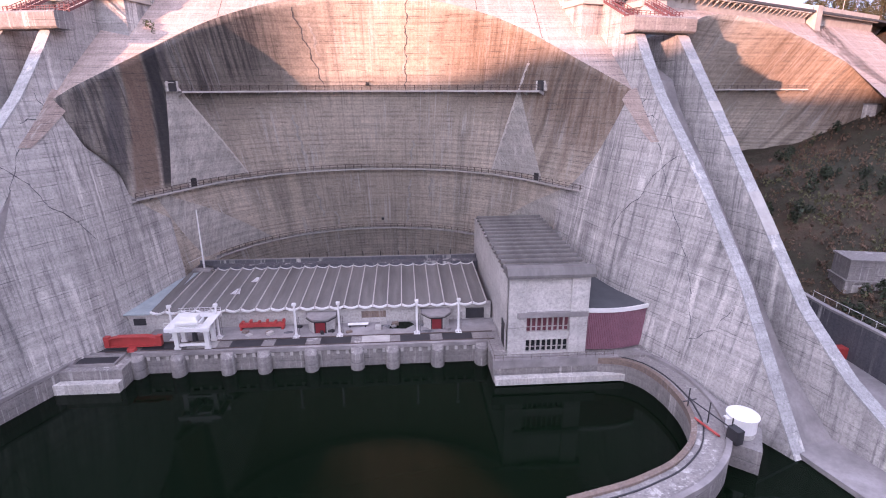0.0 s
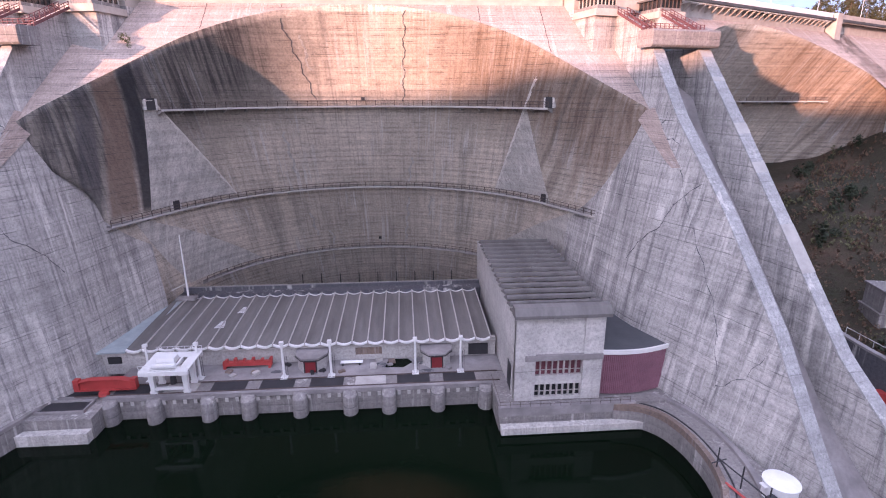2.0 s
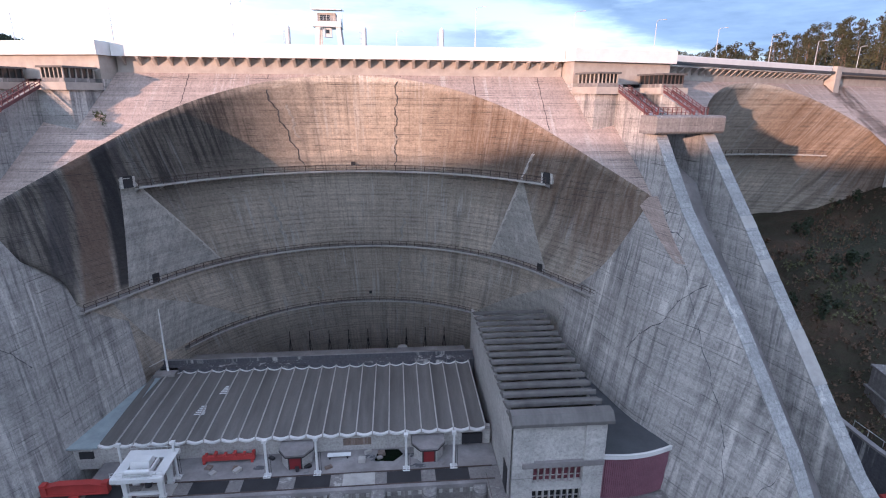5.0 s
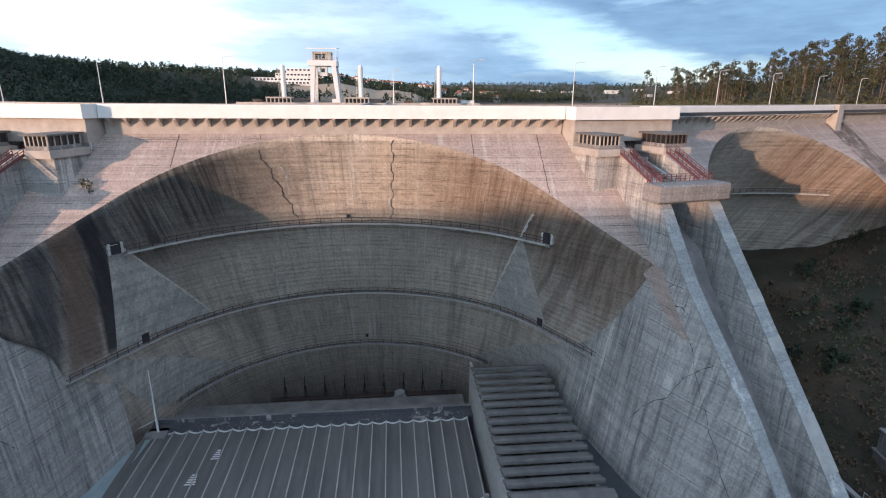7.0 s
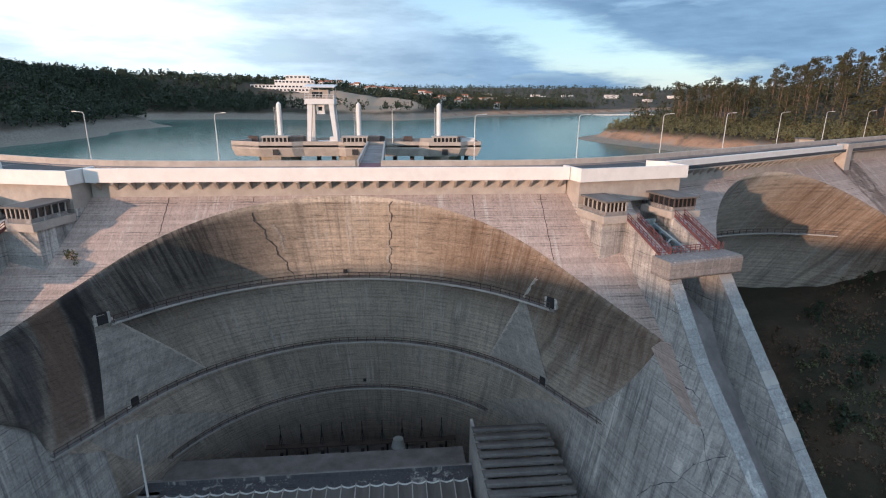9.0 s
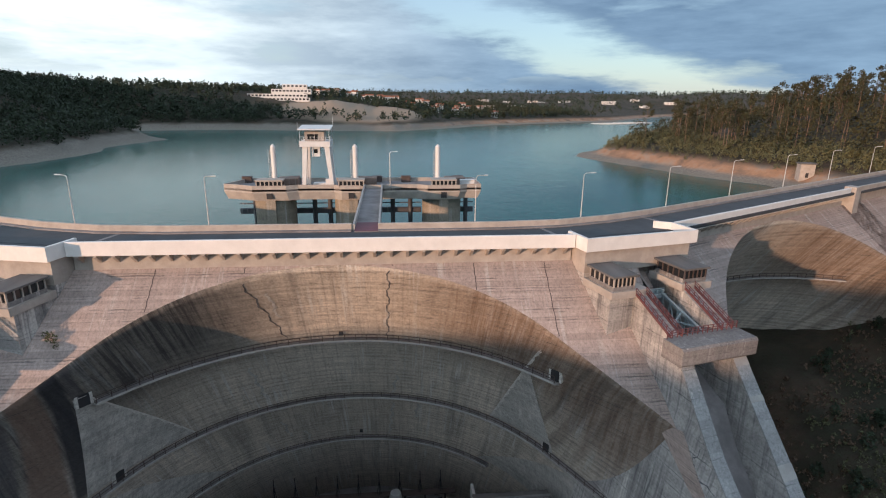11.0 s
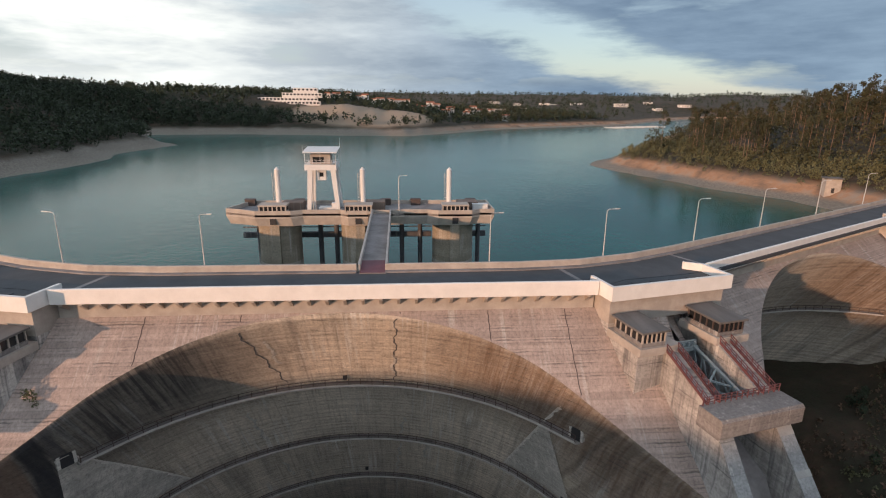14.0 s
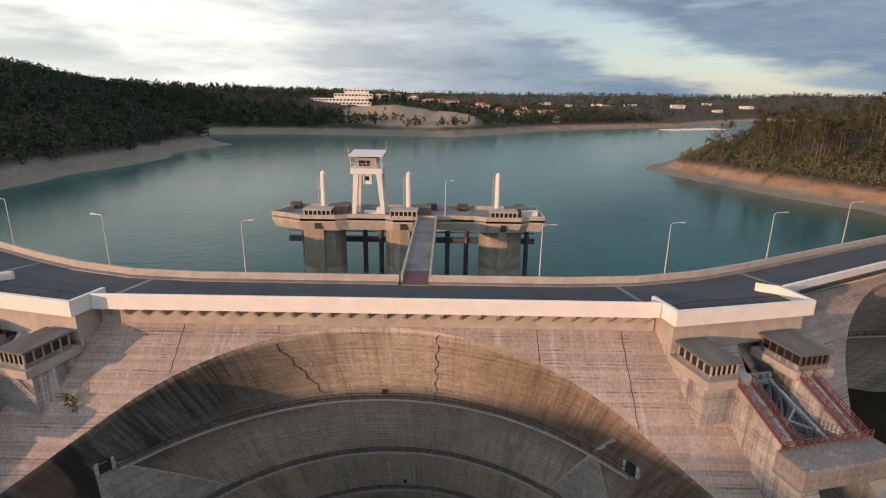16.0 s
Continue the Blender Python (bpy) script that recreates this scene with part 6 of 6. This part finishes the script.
def leaf_cards(n, cx, cy, cz, rx, ry, rz, size, r):
    """n small leaf sprays scattered through an ellipsoid shell, as verts and quads."""
    d = r.normal(size=(n, 3))
    d /= np.linalg.norm(d, axis=1)[:, None]
    rad = r.uniform(0.45, 1.0, n)[:, None]
    c = d * rad * np.array([rx, ry, rz]) + np.array([cx, cy, cz])
    a = r.normal(size=(n, 3))
    a /= np.linalg.norm(a, axis=1)[:, None]
    b = np.cross(a, r.normal(size=(n, 3)))
    b /= np.linalg.norm(b, axis=1)[:, None] + 1e-9
    s = size * r.uniform(0.6, 1.3, n)[:, None]
    v = np.stack([c - a * s, c + b * s * 0.6, c + a * s, c - b * s * 0.6], axis=1).reshape(-1, 3)
    return v


def quads_of(v):
    k = len(v) // 4
    return np.arange(k * 4).reshape(k, 4)


def raw_mesh(name, v, f, mat):
    me = bpy.data.meshes.new(name)
    me.from_pydata(v.tolist(), [], f.tolist())
    me.materials.append(mat)
    return me


def forest(name, pts, h, mat, label, cards, seed, size=0.17):
    """One joined wood: every tree is a cloud of leaf sprays over the ground."""
    r = np.random.RandomState(seed)
    z = ground_z(pts[:, 0], pts[:, 1])
    out = []
    for (x, y), zz in zip(pts, z):
        hh = h * r.uniform(0.6, 1.35)
        w = hh * r.uniform(0.32, 0.5)
        out.append(leaf_cards(cards, x, y, zz + hh * 0.55, w, w, hh * 0.5, hh * size, r))
        out.append(leaf_cards(max(2, cards // 5), x, y, zz + hh * 0.95, w * 0.4, w * 0.4, hh * 0.22, hh * size * 0.8, r))
    v = np.vstack(out)
    return tagged(new(name, raw_mesh(name, v, quads_of(v), mat)), label, "woodland", "", "stuff")


def scatter(n, x0, x1, y0, y1, test, seed):
    r = np.random.RandomState(seed)
    p = np.c_[r.uniform(x0, x1, n), r.uniform(y0, y1, n)]
    d = lake_distance(p[:, 0], p[:, 1])
    return p[test(p[:, 0], p[:, 1], d)]


dens = lambda x, y: waves(x, y, 140, 31)
mound_free = lambda x, y: (((x + 40) / 95) ** 2 + ((y - 800) / 55) ** 2 > 1) | (waves(x, y, 30, 2) > 0.55)
forest("woodland_west", scatter(5200, -520, -150, 170, 800, lambda x, y, d: (d > 17) & (y > 175), 1), 9.5, M_LEAF, "dense dark green wood above the lake", 44, 11, 0.10)
forest("woodland_north", scatter(5200, -420, 420, 690, 1250, lambda x, y, d: (d > 28) & mound_free(x, y) & (dens(x, y) > -0.6) & ((np.abs(x + 150) > 52) | (y > 880) | (y < 800)), 2), 9.5, M_LEAF, "dark green wood on the far shore", 16, 12)
forest("woodland_far", scatter(6500, -1500, 2600, 1100, 3300, lambda x, y, d: (d > 30) & (dens(x, y) > -0.2), 3), 15, M_LEAF, "distant hazy woods on the hills", 9, 13)
forest("woodland_east", scatter(4200, 150, 760, 230, 1100, lambda x, y, d: (d > 30) & (x + y > 450), 4), 11, M_EUCA, "autumn-toned eucalyptus wood on the east bank", 60, 14, 0.06)
forest("scrub_east", scatter(4200, 140, 330, 190, 480, lambda x, y, d: (d > 17) & (d < 80), 5), 3.2, M_SHRUB, "low scrub above the reddish bank", 20, 15, 0.13)
forest("scrub_slope", scatter(1500, 84, 175, 40, 165, lambda x, y, d: (waves(x, y, 22, 8) > 0.05) & (y < 128 + 0.53 * (x - 84)), 6), 1.3, M_SHRUB, "patchy dry scrub on the slope", 12, 16)

forest("bracken_slope", scatter(9000, 82, 190, 30, 175, lambda x, y, d: (waves(x, y, 18, 19) > -0.35) & (y < 126 + 0.53 * (x - 84)), 26), 0.9, M_DRY, "dry brown bracken and rubble on the slope", 7, 27, 0.3)
forest("grass_slope", scatter(2500, 82, 125, 60, 120, lambda x, y, d: (waves(x, y, 30, 23) > 0.25), 28), 0.8, M_SHRUB, "green grass tufts low on the slope", 7, 29, 0.3)

forest("bushes_slope", scatter(1500, 82, 190, 40, 170, lambda x, y, d: (waves(x, y, 34, 41) > 0.3) & (y < 124 + 0.53 * (x - 84)), 31), 2.6, M_LEAF, "dark evergreen bushes in clumps on the slope", 60, 32, 0.13)
forest("bushes_bank", scatter(2600, 120, 330, 200, 460, lambda x, y, d: (d > 24) & (d < 60), 33), 4.6, M_SHRUB, "grey-green bushes along the wood's edge", 46, 34, 0.10)


def wall_bush(x, z):
    """A bush rooted in a crack of the sloping face."""
    r = np.random.RandomState(77)
    bu = thing("bush", "scrubby bush rooted in a crack of the concrete", "bush", pose(x, span_y(z), z))
    part("stem", Mesh().rod((0, 0.2, -0.2), (0.2, -0.7, 0.7), 0.09, 0.04, 5).rod((0, 0.1, 0), (-0.6, -0.5, 0.9), 0.07, 0.03, 5), M_BARK, bu)
    v = np.vstack([leaf_cards(90, 0.2, -0.6, 0.7, 0.9, 0.7, 0.8, 0.16, r), leaf_cards(60, -0.6, -0.4, 0.9, 0.6, 0.5, 0.6, 0.15, r), leaf_cards(50, 0.7, -0.8, -0.4, 0.5, 0.4, 0.8, 0.14, r)])
    part("leaves", raw_mesh("leaves", v, quads_of(v), M_SHRUB), M_SHRUB, bu)


wall_bush(-36.8, 55.8)


def tall_tree(seed, h):
    """A slim eucalyptus: bare leaning trunk, forked limbs, an open crown in tiers."""
    r = np.random.RandomState(seed)
    tr = Mesh()
    p, top = Vector((0, 0, -0.6)), None
    pts = [p]
    for k in range(6):
        p = p + Vector((r.uniform(-0.25, 0.25), r.uniform(-0.25, 0.25), h * 0.165))
        pts.append(p)
    for k in range(6):
        tr.rod(pts[k], pts[k + 1], 0.28 - 0.036 * k, 0.28 - 0.036 * (k + 1), 6)
    crown = []
    for k in range(11):
        t = r.uniform(0.42, 1.0)
        base = pts[0].lerp(pts[-1], t)
        a = r.uniform(0, 6.28)
        ln = h * (0.07 + 0.13 * (1.05 - t))
        tip = base + Vector((math.cos(a) * ln, math.sin(a) * ln, h * 0.07))
        tr.rod(base, tip, 0.07, 0.03, 4)
        crown.append(leaf_cards(46, tip.x, tip.y, tip.z, h * 0.06, h * 0.06, h * 0.055, h * 0.017, r))
    crown.append(leaf_cards(70, pts[-1].x, pts[-1].y, pts[-1].z, h * 0.055, h * 0.055, h * 0.10, h * 0.017, r))
    t = thing("tree", "tall slim eucalyptus with an open olive crown", "tree", group="east bank trees")
    part("trunk", tr, M_BARK, t)
    v = np.vstack(crown)
    part("crown", raw_mesh("crown", v, quads_of(v), M_EUCA), M_EUCA, t)
    return t


protos = [tall_tree(40 + k, 19 + 1.9 * k) for k in range(5)]
tp = scatter(620, 165, 420, 235, 470, lambda x, y, d: (d > 38) & (x + 0.6 * y > 345), 9)
tp = tp[:190]
tz = ground_z(tp[:, 0], tp[:, 1])
for k, ((x, y), z) in enumerate(zip(tp, tz)):
    m = pose(x, y, z, 0, 0, rng.uniform(0, 360))
    if k < 5:
        protos[k].matrix_basis = m
    else:
        c = copy_thing(protos[k % 5], m)

# ---- houses on the far shore ----
M_HOUSE = simple("white_render", (0.74, 0.72, 0.70), 0.8, var=0.1)
M_TILE = simple("clay_tiles", (0.36, 0.14, 0.08), 0.85, var=0.3)


def house(x, y, w, d, h, flat_roof=False, label="white rendered house on the far shore"):
    z = float(ground_z(x, y))
    hs = thing("house", label, "house", pose(x, y, z, 0, 0, rng.uniform(-25, 25)), group="far shore houses")
    part("wall", Mesh().box(-w / 2, w / 2, -d / 2, d / 2, -2, h), M_HOUSE, hs)
    if flat_roof:
        part("roof", Mesh().box(-w / 2 - 0.3, w / 2 + 0.3, -d / 2 - 0.3, d / 2 + 0.3, h, h + 0.4), M_HOUSE, hs)
    else:
        part("roof", Mesh().prism([(-w / 2 - 0.5, -d / 2 - 0.5, h), (-w / 2 - 0.5, d / 2 + 0.5, h), (-w / 2 - 0.5, 0, h + d * 0.28)], (w + 1, 0, 0)), M_TILE, hs)
    n = max(2, int(w / 4))
    for k in range(n):
        xx = -w / 2 + w * (k + 0.5) / n
        for f in range(max(1, int(h / 3.2))):
            part("window", Mesh().box(xx - 0.8, xx + 0.8, -d / 2 - 0.06, -d / 2 + 0.1, 1.0 + f * 3.1, 2.5 + f * 3.1), M_GLASS, hs)


hr = np.random.RandomState(21)
for k in range(22):
    house(-105 + 14 * k + hr.uniform(-5, 5), 985 + hr.uniform(-45, 60), hr.uniform(9, 16), hr.uniform(8, 10), hr.uniform(6, 12))
for k in range(9):
    house(330 + 75 * k + hr.uniform(-20, 20), 1750 + hr.uniform(-200, 300), hr.uniform(22, 48), 14, hr.uniform(6, 10), True, "long pale building on the distant hills")
house(190, 1080, 48, 14, 7, True, "long low white building behind the far shore")
house(300, 1250, 40, 14, 7, True, "long low white building behind the far shore")

# terraced white hotel
ht = thing("hotel", "long white terraced hotel on the wooded shore", "hotel", pose(-152, 868, 0, 0, 0, 4))
hz = 97.0
for k, (x0, x1, y0, z0, z1) in enumerate(((-42, 44, -4, 0, 5), (-46, 40, 2, 5, 10), (-12, 46, 8, 10, 17), (4, 40, 10, 17, 24))):
    fl = part("storey", Mesh().box(x0, x1, y0, y0 + 16, hz - 12 + z0 - (26 if k == 0 else 0), hz - 12 + z1), M_HOUSE, ht)
    n = int((x1 - x0) / 5.2)
    for j in range(n):
        xx = x0 + (x1 - x0) * (j + 0.5) / n
        part("window", Mesh().box(xx - 1.7, xx + 1.7, y0 - 0.15, y0 + 0.2, hz - 12 + z1 - 3.6, hz - 12 + z1 - 1.2), M_GLASS, fl)
    part("balcony", Mesh().box(x0, x1, y0 - 1.6, y0, hz - 12 + z1 - 4.6, hz - 12 + z1 - 4.0), M_HOUSE, fl)

# hut among the trees on the east bank
hx, hy = 199.0, 257.0
hut = thing("hut", "small pale hut with an overhanging flat roof", "hut", pose(hx, hy, float(ground_z(hx, hy)), 0, 0, -20))
part("wall", Mesh().box(-3.0, 3.0, -2.5, 2.5, -2, 6.0), M_BAND, hut)
part("roof", Mesh().box(-3.5, 3.5, -3.0, 3.0, 6.0, 6.5), M_ROOF, hut)
part("door", Mesh().box(-0.6, 0.6, -2.6, -2.45, 0, 2.1), M_DARK, hut)

# marina in the far arm
for k in range(5):
    pt = thing("pontoon", "pale floating pontoon with moored boats", "pontoon", pose(380 + 26 * k, 950 + 14 * k, LAKE, 0, 0, 12), group="marina pontoons")
    part("deck", Mesh().box(-1.2, 1.2, -18, 18, 0.05, 0.6), M_RIB, pt)
    for j in range(7):
        for s in (-1, 1):
            y = -16 + 5.2 * j
            part("boat_hull", Mesh().loft([[(s * 1.6, y - 1.0, 0.1), (s * 1.6, y + 1.0, 0.1), (s * 1.6, y + 1.0, 1.2), (s * 1.6, y - 1.0, 1.2)], [(s * 7.0, y - 0.9, 0.2), (s * 7.0, y + 0.9, 0.2), (s * 7.0, y + 0.9, 1.3), (s * 7.0, y - 0.9, 1.3)], [(s * 9.2, y - 0.1, 0.6), (s * 9.2, y + 0.1, 0.6), (s * 9.2, y + 0.1, 1.4), (s * 9.2, y - 0.1, 1.4)]]), M_STEEL, pt)
